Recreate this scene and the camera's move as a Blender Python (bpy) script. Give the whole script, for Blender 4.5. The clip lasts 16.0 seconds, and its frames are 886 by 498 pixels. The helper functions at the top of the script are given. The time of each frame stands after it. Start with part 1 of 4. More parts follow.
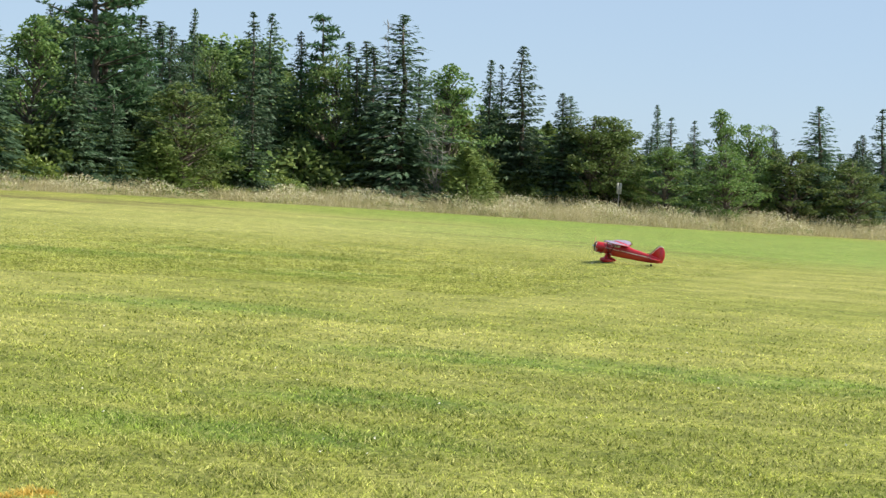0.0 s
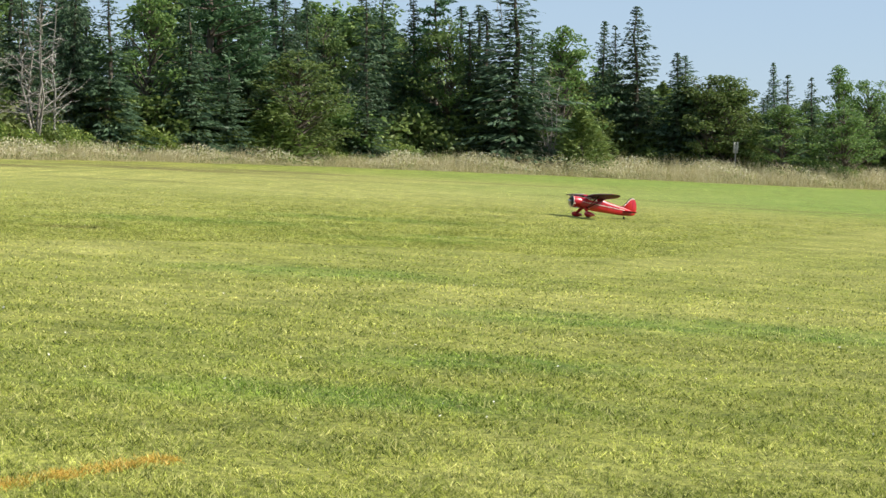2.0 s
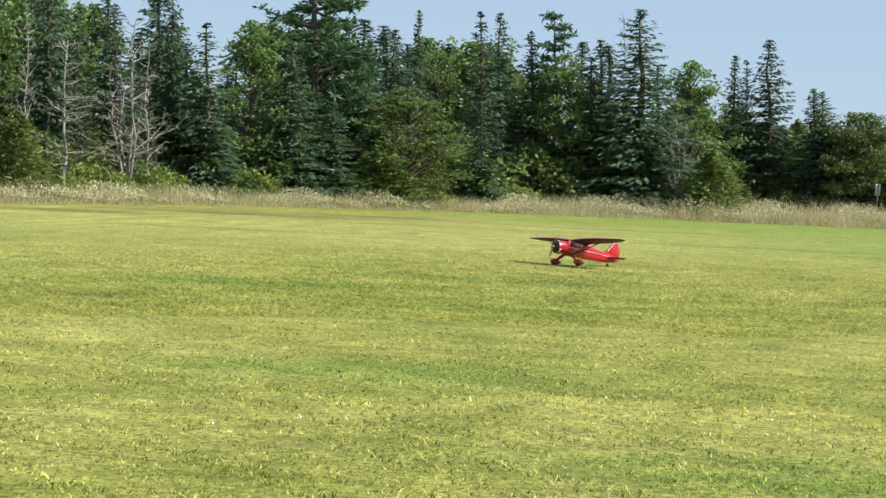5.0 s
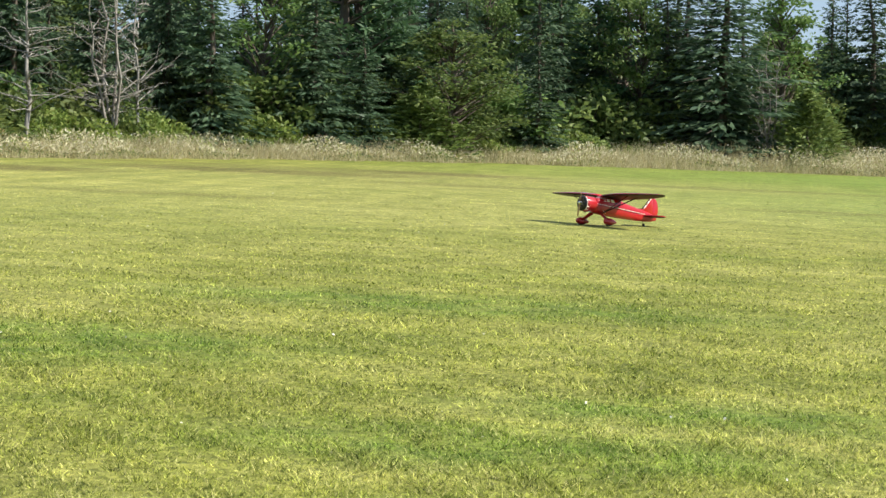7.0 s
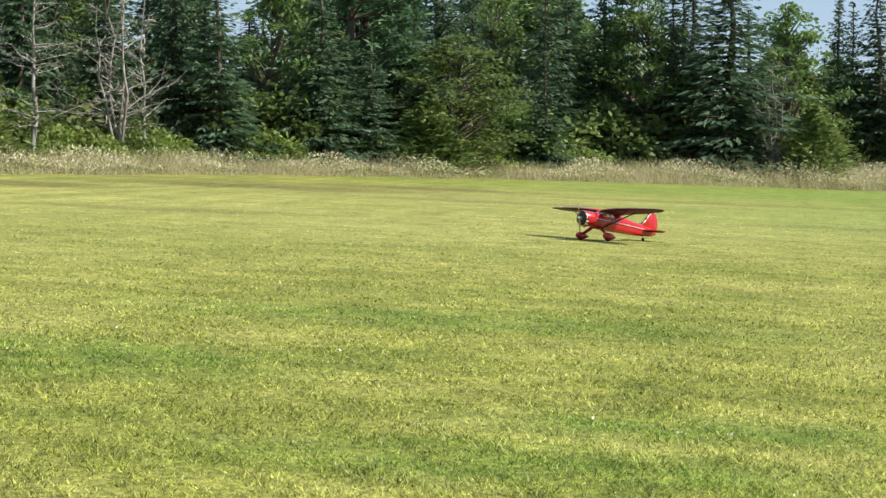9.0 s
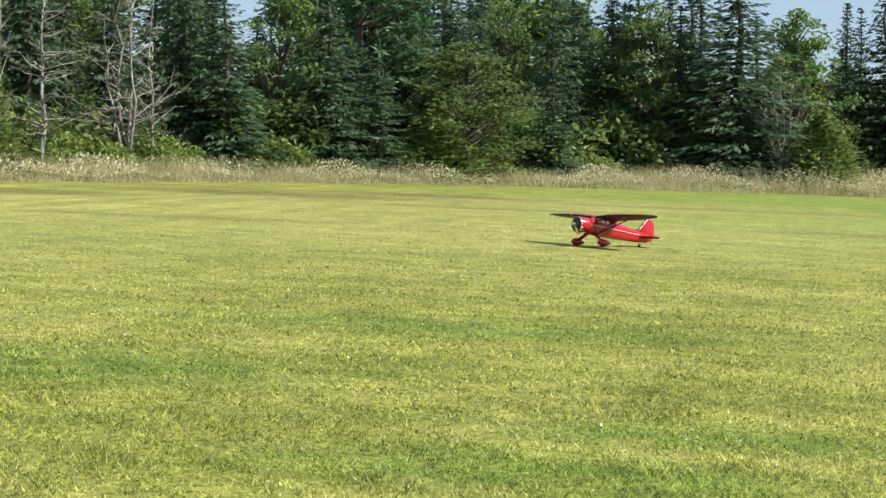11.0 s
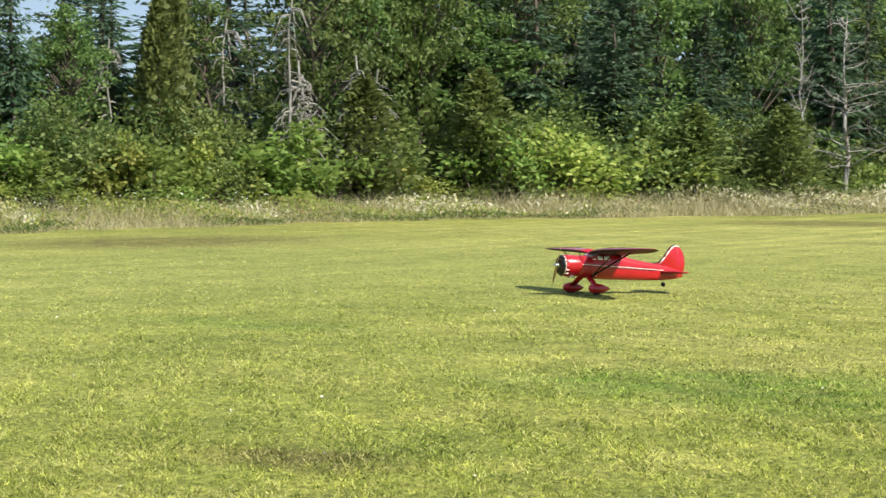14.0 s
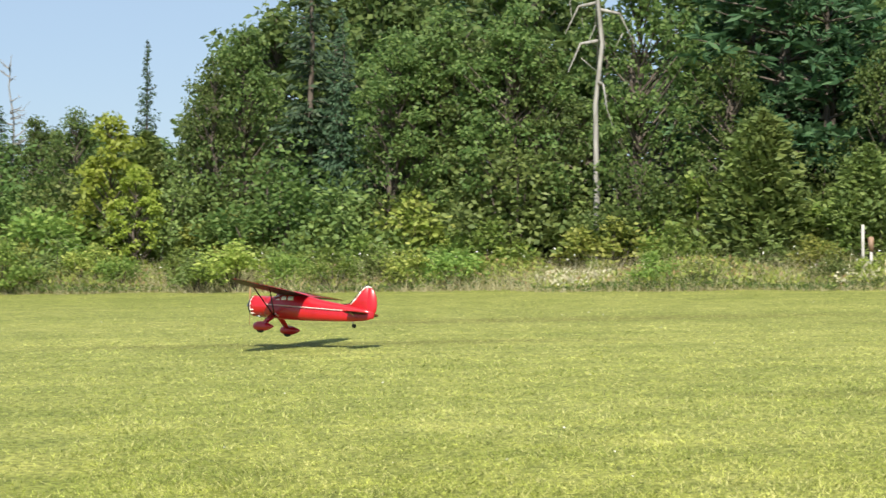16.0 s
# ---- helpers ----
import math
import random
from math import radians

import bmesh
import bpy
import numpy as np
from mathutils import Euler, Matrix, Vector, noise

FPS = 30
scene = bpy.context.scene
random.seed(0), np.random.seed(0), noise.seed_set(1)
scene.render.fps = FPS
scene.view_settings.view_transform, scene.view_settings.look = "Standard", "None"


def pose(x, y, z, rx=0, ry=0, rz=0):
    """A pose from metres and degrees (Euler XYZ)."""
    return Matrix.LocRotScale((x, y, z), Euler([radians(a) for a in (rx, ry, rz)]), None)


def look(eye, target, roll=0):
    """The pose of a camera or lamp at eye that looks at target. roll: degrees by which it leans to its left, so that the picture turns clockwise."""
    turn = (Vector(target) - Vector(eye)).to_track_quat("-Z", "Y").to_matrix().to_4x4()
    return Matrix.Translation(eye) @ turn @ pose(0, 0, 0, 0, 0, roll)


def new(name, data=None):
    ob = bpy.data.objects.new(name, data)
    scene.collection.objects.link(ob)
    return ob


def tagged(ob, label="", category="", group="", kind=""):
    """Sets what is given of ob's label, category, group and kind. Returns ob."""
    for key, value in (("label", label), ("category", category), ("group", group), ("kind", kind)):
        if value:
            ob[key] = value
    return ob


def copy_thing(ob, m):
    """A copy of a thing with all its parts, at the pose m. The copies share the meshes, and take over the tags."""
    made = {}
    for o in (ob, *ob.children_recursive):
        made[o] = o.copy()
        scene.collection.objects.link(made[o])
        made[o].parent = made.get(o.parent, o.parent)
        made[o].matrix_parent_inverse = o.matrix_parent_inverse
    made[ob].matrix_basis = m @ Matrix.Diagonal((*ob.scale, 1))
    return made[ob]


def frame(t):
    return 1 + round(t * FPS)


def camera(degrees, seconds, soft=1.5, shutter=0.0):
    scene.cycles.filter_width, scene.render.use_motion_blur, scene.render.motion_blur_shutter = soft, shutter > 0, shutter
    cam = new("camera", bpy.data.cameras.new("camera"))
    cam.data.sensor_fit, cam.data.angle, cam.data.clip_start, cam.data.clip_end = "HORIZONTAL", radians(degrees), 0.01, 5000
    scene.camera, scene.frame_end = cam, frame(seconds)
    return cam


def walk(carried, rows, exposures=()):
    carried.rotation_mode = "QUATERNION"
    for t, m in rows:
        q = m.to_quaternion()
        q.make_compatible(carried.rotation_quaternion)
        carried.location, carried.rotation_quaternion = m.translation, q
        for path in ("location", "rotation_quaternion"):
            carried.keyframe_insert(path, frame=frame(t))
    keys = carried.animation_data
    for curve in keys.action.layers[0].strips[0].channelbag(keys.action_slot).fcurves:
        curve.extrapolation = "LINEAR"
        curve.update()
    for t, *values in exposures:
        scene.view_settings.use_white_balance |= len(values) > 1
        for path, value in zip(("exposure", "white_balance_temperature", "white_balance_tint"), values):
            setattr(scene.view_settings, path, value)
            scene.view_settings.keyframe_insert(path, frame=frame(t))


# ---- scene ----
# ---------------------------------------------------------------- camera
cam = camera(25.57, 16.0, soft=1.5, shutter=0.045)
CAMERA_ROWS = [
    (0.0, pose(1.53, -21.95, 1.60, 88.156, -3.865, 0.786)),
    (0.5, pose(1.53, -21.95, 1.60, 87.639, -3.471, 2.685)),
    (1.0, pose(1.53, -21.95, 1.60, 87.259, -3.092, 4.020)),
    (1.5, pose(1.53, -21.95, 1.60, 86.908, -2.760, 4.372)),
    (2.0, pose(1.53, -21.95, 1.60, 86.900, -2.733, 4.154)),
    (2.5, pose(1.53, -21.95, 1.60, 87.159, -2.714, 4.022)),
    (3.0, pose(1.53, -21.95, 1.60, 87.643, -2.673, 4.475)),
    (3.5, pose(1.53, -21.95, 1.60, 88.061, -2.744, 5.438)),
    (4.0, pose(1.53, -21.95, 1.60, 88.351, -2.702, 6.504)),
    (4.2, pose(1.53, -21.95, 1.60, 88.425, -2.757, 6.867)),
    (4.5, pose(1.45, -20.73, 1.60, 88.351, -2.728, 7.006)),
    (4.8, pose(1.23, -17.60, 1.60, 88.160, -2.654, 7.362)),
    (5.1, pose(0.93, -13.31, 1.60, 87.899, -2.552, 7.849)),
    (5.4, pose(0.60, -8.64, 1.60, 87.614, -2.441, 8.380)),
    (5.7, pose(0.30, -4.35, 1.60, 87.353, -2.339, 8.867)),
    (6.0, pose(0.09, -1.22, 1.60, 87.162, -2.265, 9.223)),
    (6.3, pose(0.00, 0.00, 1.60, 87.088, -2.236, 9.361)),
    (6.5, pose(0.00, 0.00, 1.60, 86.866, -2.288, 9.453)),
    (7.0, pose(0.00, 0.00, 1.60, 86.374, -2.297, 9.786)),
    (7.5, pose(0.00, 0.00, 1.60, 86.143, -2.198, 10.114)),
    (8.0, pose(0.00, 0.00, 1.60, 86.281, -2.260, 10.246)),
    (8.5, pose(0.00, 0.00, 1.60, 86.622, -2.322, 10.134)),
    (8.7, pose(0.00, 0.00, 1.60, 86.735, -2.256, 10.018)),
    (10.8, pose(0.00, 0.00, 1.60, 86.990, -2.129, 9.905)),
    (11.0, pose(0.00, 0.00, 1.60, 87.021, -2.122, 10.201)),
    (11.5, pose(0.00, 0.00, 1.60, 87.140, -1.898, 11.288)),
    (12.0, pose(0.00, 0.00, 1.60, 87.323, -1.693, 13.036)),
    (12.5, pose(0.00, 0.00, 1.60, 87.500, -1.497, 15.585)),
    (13.0, pose(0.00, 0.00, 1.60, 87.535, -1.181, 19.325)),
    (13.5, pose(0.00, 0.00, 1.60, 87.492, -0.803, 25.036)),
    (14.0, pose(0.00, 0.00, 1.60, 87.490, -0.202, 33.439)),
    (14.2, pose(0.00, 0.00, 1.60, 87.562, 0.054, 37.618)),
    (14.5, pose(0.00, 0.00, 1.60, 87.675, -0.660, 44.678)),
    (14.7, pose(0.00, 0.00, 1.60, 87.759, -0.025, 49.959)),
    (15.0, pose(0.00, 0.00, 1.60, 87.913, 0.035, 58.449)),
    (15.2, pose(0.00, 0.00, 1.60, 88.109, 0.080, 64.411)),
    (15.5, pose(0.00, 0.00, 1.60, 88.393, 0.402, 73.665)),
    (15.7, pose(0.00, 0.00, 1.60, 88.636, 0.183, 79.920)),
    (16.0, pose(0.00, 0.00, 1.60, 89.072, 0.955, 89.138)),
]
walk(cam, CAMERA_ROWS, [(0.0, 0.69), (0.8, 0.60), (16.0, 0.60)])

# ---------------------------------------------------------------- light
SUN_ELEVATION, SUN_BEARING = 46.0, -3.0      # degrees; bearing from +x, anticlockwise
world = bpy.data.worlds.new("sky")
scene.world = world
world.use_nodes = True
wn = world.node_tree.nodes
sky = wn.new("ShaderNodeTexSky")
sky.sky_type = "NISHITA"
sky.sun_disc = False
sky.sun_elevation = radians(SUN_ELEVATION)
sky.sun_rotation = radians(90.0 - SUN_BEARING)
sky.air_density, sky.dust_density, sky.ozone_density = 1.0, 0.8, 4.0
sky.altitude = 1500
wn["Background"].inputs[1].default_value = 0.086
haze = wn.new("ShaderNodeMix")      # thin summer haze evens out the blue
haze.data_type = "RGBA"
haze.inputs["Factor"].default_value = 0.7
haze.inputs["B"].default_value = (3.65, 4.70, 6.0, 1.0)
world.node_tree.links.new(sky.outputs[0], haze.inputs["A"])
world.node_tree.links.new([o for o in haze.outputs if o.type == "RGBA"][0], wn["Background"].inputs[0])
sun_data = bpy.data.lights.new("sun", "SUN")
sun_data.energy, sun_data.angle, sun_data.color = 5.0, radians(0.53), (1.0, 0.945, 0.84)
sun = new("sun", sun_data)
sun_way = Vector((math.cos(radians(SUN_BEARING)) * math.cos(radians(SUN_ELEVATION)),
                  math.sin(radians(SUN_BEARING)) * math.cos(radians(SUN_ELEVATION)), math.sin(radians(SUN_ELEVATION))))
sun.matrix_world = look(sun_way * 60, (0, 0, 0))


# ---------------------------------------------------------------- materials
def shader(name, rough=0.6, metal=0.0, spec=0.5):
    m = bpy.data.materials.new(name)
    m.use_nodes = True
    b = m.node_tree.nodes["Principled BSDF"]
    b.inputs["Roughness"].default_value = rough
    b.inputs["Metallic"].default_value = metal
    b.inputs["Specular IOR Level"].default_value = spec
    return m, m.node_tree, b


def noise_node(nt, scale, detail=3.0, coords=None, stretch=None):
    n = nt.nodes.new("ShaderNodeTexNoise")
    n.inputs["Scale"].default_value = scale
    n.inputs["Detail"].default_value = detail
    src = coords
    if src is None:
        src = nt.nodes.new("ShaderNodeTexCoord").outputs["Object"]
    if stretch:
        mp = nt.nodes.new("ShaderNodeMapping")
        mp.inputs["Scale"].default_value = stretch
        nt.links.new(src, mp.inputs[0])
        src = mp.outputs[0]
    nt.links.new(src, n.inputs["Vector"])
    return n.outputs["Fac"]


def ramp(nt, fac, stops):
    r = nt.nodes.new("ShaderNodeValToRGB")
    while len(r.color_ramp.elements) < len(stops):
        r.color_ramp.elements.new(0.5)
    for e, (p, c) in zip(r.color_ramp.elements, stops):
        e.position = p
        e.color = (*c, 1.0) if len(c) == 3 else c
    nt.links.new(fac, r.inputs[0])
    return r.outputs[0]


def mix(nt, fac, a, b, mode="MIX"):
    n = nt.nodes.new("ShaderNodeMix")
    n.data_type, n.blend_type = "RGBA", mode
    for value, slot in ((fac, n.inputs["Factor"]), (a, n.inputs["A"]), (b, n.inputs["B"])):
        if hasattr(value, "default_value"):
            nt.links.new(value, slot)
        elif isinstance(value, (int, float)):
            slot.default_value = value
        else:
            slot.default_value = (*value, 1.0)
    return [o for o in n.outputs if o.type == "RGBA"][0]


def math_node(nt, op, a, b):
    n = nt.nodes.new("ShaderNodeMath")
    n.operation = op
    n.use_clamp = True
    for value, slot in ((a, n.inputs[0]), (b, n.inputs[1])):
        if hasattr(value, "default_value"):
            nt.links.new(value, slot)
        else:
            slot.default_value = value
    return n.outputs[0]


def bump(nt, b, height, strength, distance):
    n = nt.nodes.new("ShaderNodeBump")
    n.inputs["Strength"].default_value = strength
    n.inputs["Distance"].default_value = distance
    nt.links.new(height, n.inputs["Height"])
    nt.links.new(n.outputs[0], b.inputs["Normal"])


def foliage(name, dark, mid, light, through_light=0.35, rough=0.55):
    """Leaves or needles: colour varies leaf by leaf, plant by plant and over a few metres; some light passes through."""
    m, nt, b = shader(name, rough, 0.0, 0.3)
    g = nt.nodes.new("ShaderNodeNewGeometry")
    o = nt.nodes.new("ShaderNodeObjectInfo")
    col = ramp(nt, g.outputs["Random Per Island"], [(0.0, dark), (0.5, mid), (1.0, light)])
    patch = noise_node(nt, 0.8, 2.0, g.outputs["Position"])
    col = mix(nt, math_node(nt, "MULTIPLY", patch, 0.55), col, mid)
    h = nt.nodes.new("ShaderNodeHueSaturation")
    nt.links.new(col, h.inputs["Color"])
    mr = nt.nodes.new("ShaderNodeMapRange")
    mr.inputs["To Min"].default_value, mr.inputs["To Max"].default_value = 0.75, 1.25
    nt.links.new(o.outputs["Random"], mr.inputs["Value"])
    nt.links.new(mr.outputs[0], h.inputs["Value"])
    mh = nt.nodes.new("ShaderNodeMapRange")
    mh.inputs["To Min"].default_value, mh.inputs["To Max"].default_value = 0.485, 0.515
    nt.links.new(o.outputs["Random"], mh.inputs["Value"])
    nt.links.new(mh.outputs[0], h.inputs["Hue"])
    nt.links.new(h.outputs[0], b.inputs["Base Color"])
    tr = nt.nodes.new("ShaderNodeBsdfTranslucent")
    nt.links.new(h.outputs[0], tr.inputs[0])
    ms = nt.nodes.new("ShaderNodeMixShader")
    ms.inputs[0].default_value = through_light
    nt.links.new(b.outputs[0], ms.inputs[1])
    nt.links.new(tr.outputs[0], ms.inputs[2])
    nt.links.new(ms.outputs[0], nt.nodes["Material Output"].inputs[0])
    return m


def bark(name, dark, light):
    m, nt, b = shader(name, 0.85, 0.0, 0.2)
    n = noise_node(nt, 6.0, 4.0, None, (1, 1, 0.3))
    nt.links.new(ramp(nt, n, [(0.3, dark), (0.7, light)]), b.inputs["Base Color"])
    bump(nt, b, n, 0.5, 0.02)
    return m


# lush spots, worn and shaded hollows of the field: x, y, half sizes
LUSH = [(-1.3, 9.6, 1.3, 0.55), (-0.3, 11.2, 1.2, 0.5), (-5.2, 13.2, 1.6, 0.7), (-2.8, 17.2, 2.4, 0.8), (-12.4, 15.1, 1.2, 0.45), (-5.7, 12.4, 1.7, 0.7),
        (-15.7, 6.7, 1.6, 0.8), (-9.3, 4.6, 0.9, 0.5), (0.1, -9.9, 1.3, 0.5), (0.9, -7.6, 0.9, 0.5), (2.2, -3.6, 1.8, 0.8), (-1.6, 1.1, 1.5, 0.8),
        (4.6, -4.0, 1.3, 0.6)]
FRESH = [(14.0, 82.0, 22.0, 16.0), (16.0, 50.0, 14.0, 12.0)]
# one wide patch of darker olive turf
OLIVE = [(2.5, -9.5, 6.5, 5.0)]
PALE = [(-16.0, 44.0, 12.0, 16.0), (-25.0, 20.0, 7.0, 9.0), (-28.0, 6.0, 9.0, 17.0), (-4.0, 50.0, 9.0, 14.0)]
# brownish marks: wear and the shade of the dips in one colour
WORN_HOLLOWS = [(-15.7, 57.5, 4.2, 2.6), (-20.5, 50.0, 2.2, 2.2), (-11.0, 63.0, 2.6, 2.0), (-6.4, 8.3, 0.5, 0.3), (-26.5, 30.0, 2.0, 3.0)]

# thin streaks of darker, browner turf
DARK_STREAKS = [(-8.0, 52.0, 3.0, 1.2), (3.0, 44.0, 4.0, 1.0), (-18.0, 63.0, 5.0, 1.5), (-2.0, 60.0, 5.0, 1.3), (8.0, 40.0, 3.0, 0.8), (-12.0, 38.0, 2.5, 0.8),
           (-24.0, 20.0, 0.7, 3.0), (-28.0, 11.0, 0.6, 3.5), (-22.0, 9.0, 0.4, 2.5), (-30.0, 2.0, 0.6, 4.0), (-25.0, -1.0, 0.4, 3.0), (-17.0, 5.0, 0.3, 2.0)]


def spots(nt, pos, wobble, places):
    """A mask of soft ragged ovals at given places on the ground."""
    total = 0.0
    for x, y, rx, ry in places:
        m = nt.nodes.new("ShaderNodeMapping")
        m.vector_type = "TEXTURE"
        m.inputs["Location"].default_value = (x, y, 0)
        m.inputs["Scale"].default_value = (rx, ry, 1000)
        nt.links.new(pos, m.inputs[0])
        d = nt.nodes.new("ShaderNodeVectorMath")
        d.operation = "LENGTH"
        nt.links.new(m.outputs[0], d.inputs[0])
        r = nt.nodes.new("ShaderNodeMapRange")
        r.inputs["From Min"].default_value, r.inputs["From Max"].default_value = 1.7, 0.6
        nt.links.new(d.outputs["Value"], r.inputs["Value"])
        total = math_node(nt, "ADD", total, r.outputs[0])
    return math_node(nt, "MULTIPLY", total, wobble)


def lawn(name, blade=False):
    """Mown turf: green and straw mixed at several sizes, with dark lush patches and worn, shade-darkened hollows; as
    ground and as single blades.
    """
    m, nt, b = shader(name, 0.8, 0.0, 0.15)
    geo = nt.nodes.new("ShaderNodeNewGeometry")
    pos = geo.outputs["Position"]
    small = noise_node(nt, 5.0, 4.0, pos)
    mid = noise_node(nt, 0.9, 3.0, pos)
    big = noise_node(nt, 0.16, 3.0, pos)
    straw = math_node(nt, "ADD", math_node(nt, "MULTIPLY", mid, 0.5), math_node(nt, "MULTIPLY", big, 0.55))
    col = ramp(nt, straw, [(0.30, (0.138, 0.168, 0.038)), (0.50, (0.208, 0.218, 0.062)), (0.74, (0.305, 0.295, 0.122))])
    ragged = ramp(nt, noise_node(nt, 2.2, 4.0, pos), [(0.3, (0.25, 0.25, 0.25)), (0.6, (1, 1, 1))])
    col = mix(nt, math_node(nt, "MULTIPLY", spots(nt, pos, ragged, PALE), 0.62), col, (0.335, 0.330, 0.150))
    col = mix(nt, math_node(nt, "MULTIPLY", spots(nt, pos, ragged, FRESH), 0.85), col, (0.150, 0.235, 0.058))
    col = mix(nt, math_node(nt, "MULTIPLY", spots(nt, pos, ragged, OLIVE), 0.45), col, (0.132, 0.152, 0.038))
    col = mix(nt, math_node(nt, "MULTIPLY", spots(nt, pos, ragged, LUSH), 0.8), col, (0.100, 0.160, 0.030))
    streak = noise_node(nt, 1.9, 5.0, pos, (1.0, 1.25, 1.0))
    col = mix(nt, 0.38, col, ramp(nt, streak, [(0.34, (0.25, 0.28, 0.23)), (0.50, (0.5, 0.5, 0.5)), (0.66, (0.76, 0.73, 0.76))]), "OVERLAY")
    scalped = noise_node(nt, 0.75, 6.0, pos, (1.0, 1.4, 1.0))
    col = mix(nt, 0.30, col, ramp(nt, scalped, [(0.30, (0.24, 0.27, 0.22)), (0.42, (0.5, 0.5, 0.5)), (0.58, (0.5, 0.5, 0.5)), (0.70, (0.76, 0.72, 0.74))]), "OVERLAY")
    swath = noise_node(nt, 1.0, 4.0, pos, (1.5, 0.10, 1.0))      # mowing swaths along the west side
    west = nt.nodes.new("ShaderNodeMapRange")
    west.inputs["From Min"].default_value, west.inputs["From Max"].default_value = -6.0, -15.0
    west.inputs["To Max"].default_value = 0.55
    xyz = nt.nodes.new("ShaderNodeSeparateXYZ")
    nt.links.new(pos, xyz.inputs[0])
    nt.links.new(xyz.outputs[0], west.inputs["Value"])
    col = mix(nt, west.outputs[0], col, ramp(nt, swath, [(0.34, (0.32, 0.35, 0.30)), (0.5, (0.5, 0.5, 0.5)), (0.66, (0.68, 0.65, 0.64))]), "OVERLAY")
    thatch = noise_node(nt, 0.5, 3.0, pos, (1.0, 1.3, 1.0))
    col = mix(nt, 0.36, col, ramp(nt, thatch, [(0.36, (0.34, 0.36, 0.31)), (0.5, (0.51, 0.51, 0.51)), (0.64, (0.67, 0.66, 0.69))]), "OVERLAY")
    near = nt.nodes.new("ShaderNodeMapRange")
    near.inputs["From Min"].default_value, near.inputs["From Max"].default_value = 40.0, 26.0
    nt.links.new(xyz.outputs[1], near.inputs["Value"])
    col = mix(nt, math_node(nt, "MULTIPLY", math_node(nt, "MULTIPLY", west.outputs[0], near.outputs[0]), 0.85), col, (0.205, 0.232, 0.082))
    col = mix(nt, math_node(nt, "MULTIPLY", spots(nt, pos, ragged, WORN_HOLLOWS), 0.9), col, (0.105, 0.088, 0.042))
    col = mix(nt, math_node(nt, "MULTIPLY", spots(nt, pos, ragged, DARK_STREAKS), 0.6), col, (0.125, 0.118, 0.046))
    col = mix(nt, 0.36, col, ramp(nt, small, [(0.34, (0.34, 0.36, 0.32)), (0.66, (0.72, 0.69, 0.66))]), "OVERLAY")
    if blade:
        own = ramp(nt, geo.outputs["Random Per Island"], [(0.0, (0.06, 0.09, 0.05)), (0.4, (0.36, 0.38, 0.33)), (0.75, (0.66, 0.65, 0.62)), (1.0, (1.0, 0.98, 1.0))])
        even = math_node(nt, "SUBTRACT", 0.97, math_node(nt, "MULTIPLY", west.outputs[0], 0.95))      # the west side is mown more evenly
        col = mix(nt, even, col, own, "OVERLAY")
        tuft = noise_node(nt, 24.0, 3.0, pos)
        col = mix(nt, even, col, ramp(nt, tuft, [(0.36, (0.16, 0.19, 0.14)), (0.5, (0.47, 0.48, 0.46)), (0.64, (0.88, 0.86, 0.84))]), "OVERLAY")
        dry = math_node(nt, "GREATER_THAN", geo.outputs["Random Per Island"], 0.80)
        col = mix(nt, math_node(nt, "MULTIPLY", dry, 0.65), col, (0.335, 0.300, 0.165))
        col = mix(nt, 1.0, col, (1.84, 1.86, 1.62), "MULTIPLY")
        tr = nt.nodes.new("ShaderNodeBsdfTranslucent")
        nt.links.new(col, tr.inputs[0])
        ms = nt.nodes.new("ShaderNodeMixShader")
        ms.inputs[0].default_value = 0.32
        nt.links.new(b.outputs[0], ms.inputs[1])
        nt.links.new(tr.outputs[0], ms.inputs[2])
        nt.links.new(ms.outputs[0], nt.nodes["Material Output"].inputs[0])
    else:
        fine = noise_node(nt, 17.0, 6.0, pos)
        col = mix(nt, 0.85, col, ramp(nt, fine, [(0.32, (0.16, 0.18, 0.14)), (0.5, (0.5, 0.5, 0.46)), (0.68, (0.86, 0.84, 0.78))]), "OVERLAY")
        col = mix(nt, 1.0, col, (0.88, 0.88, 0.68), "MULTIPLY")
        h = math_node(nt, "ADD", math_node(nt, "MULTIPLY", fine, 0.5), math_node(nt, "MULTIPLY", small, 0.5))
        bump(nt, b, h, 0.6, 0.03)
    nt.links.new(col, b.inputs["Base Color"])
    return m


def plain(name, colour, rough=0.5, metal=0.0, vary=0.15, scale=20.0, spec=0.5):
    m, nt, b = shader(name, rough, metal, spec)
    n = noise_node(nt, scale, 4.0)
    lo = tuple(c * (1 - vary) for c in colour)
    hi = tuple(min(1.0, c * (1 + vary)) for c in colour)
    nt.links.new(ramp(nt, n, [(0.3, lo), (0.7, hi)]), b.inputs["Base Color"])
    return m


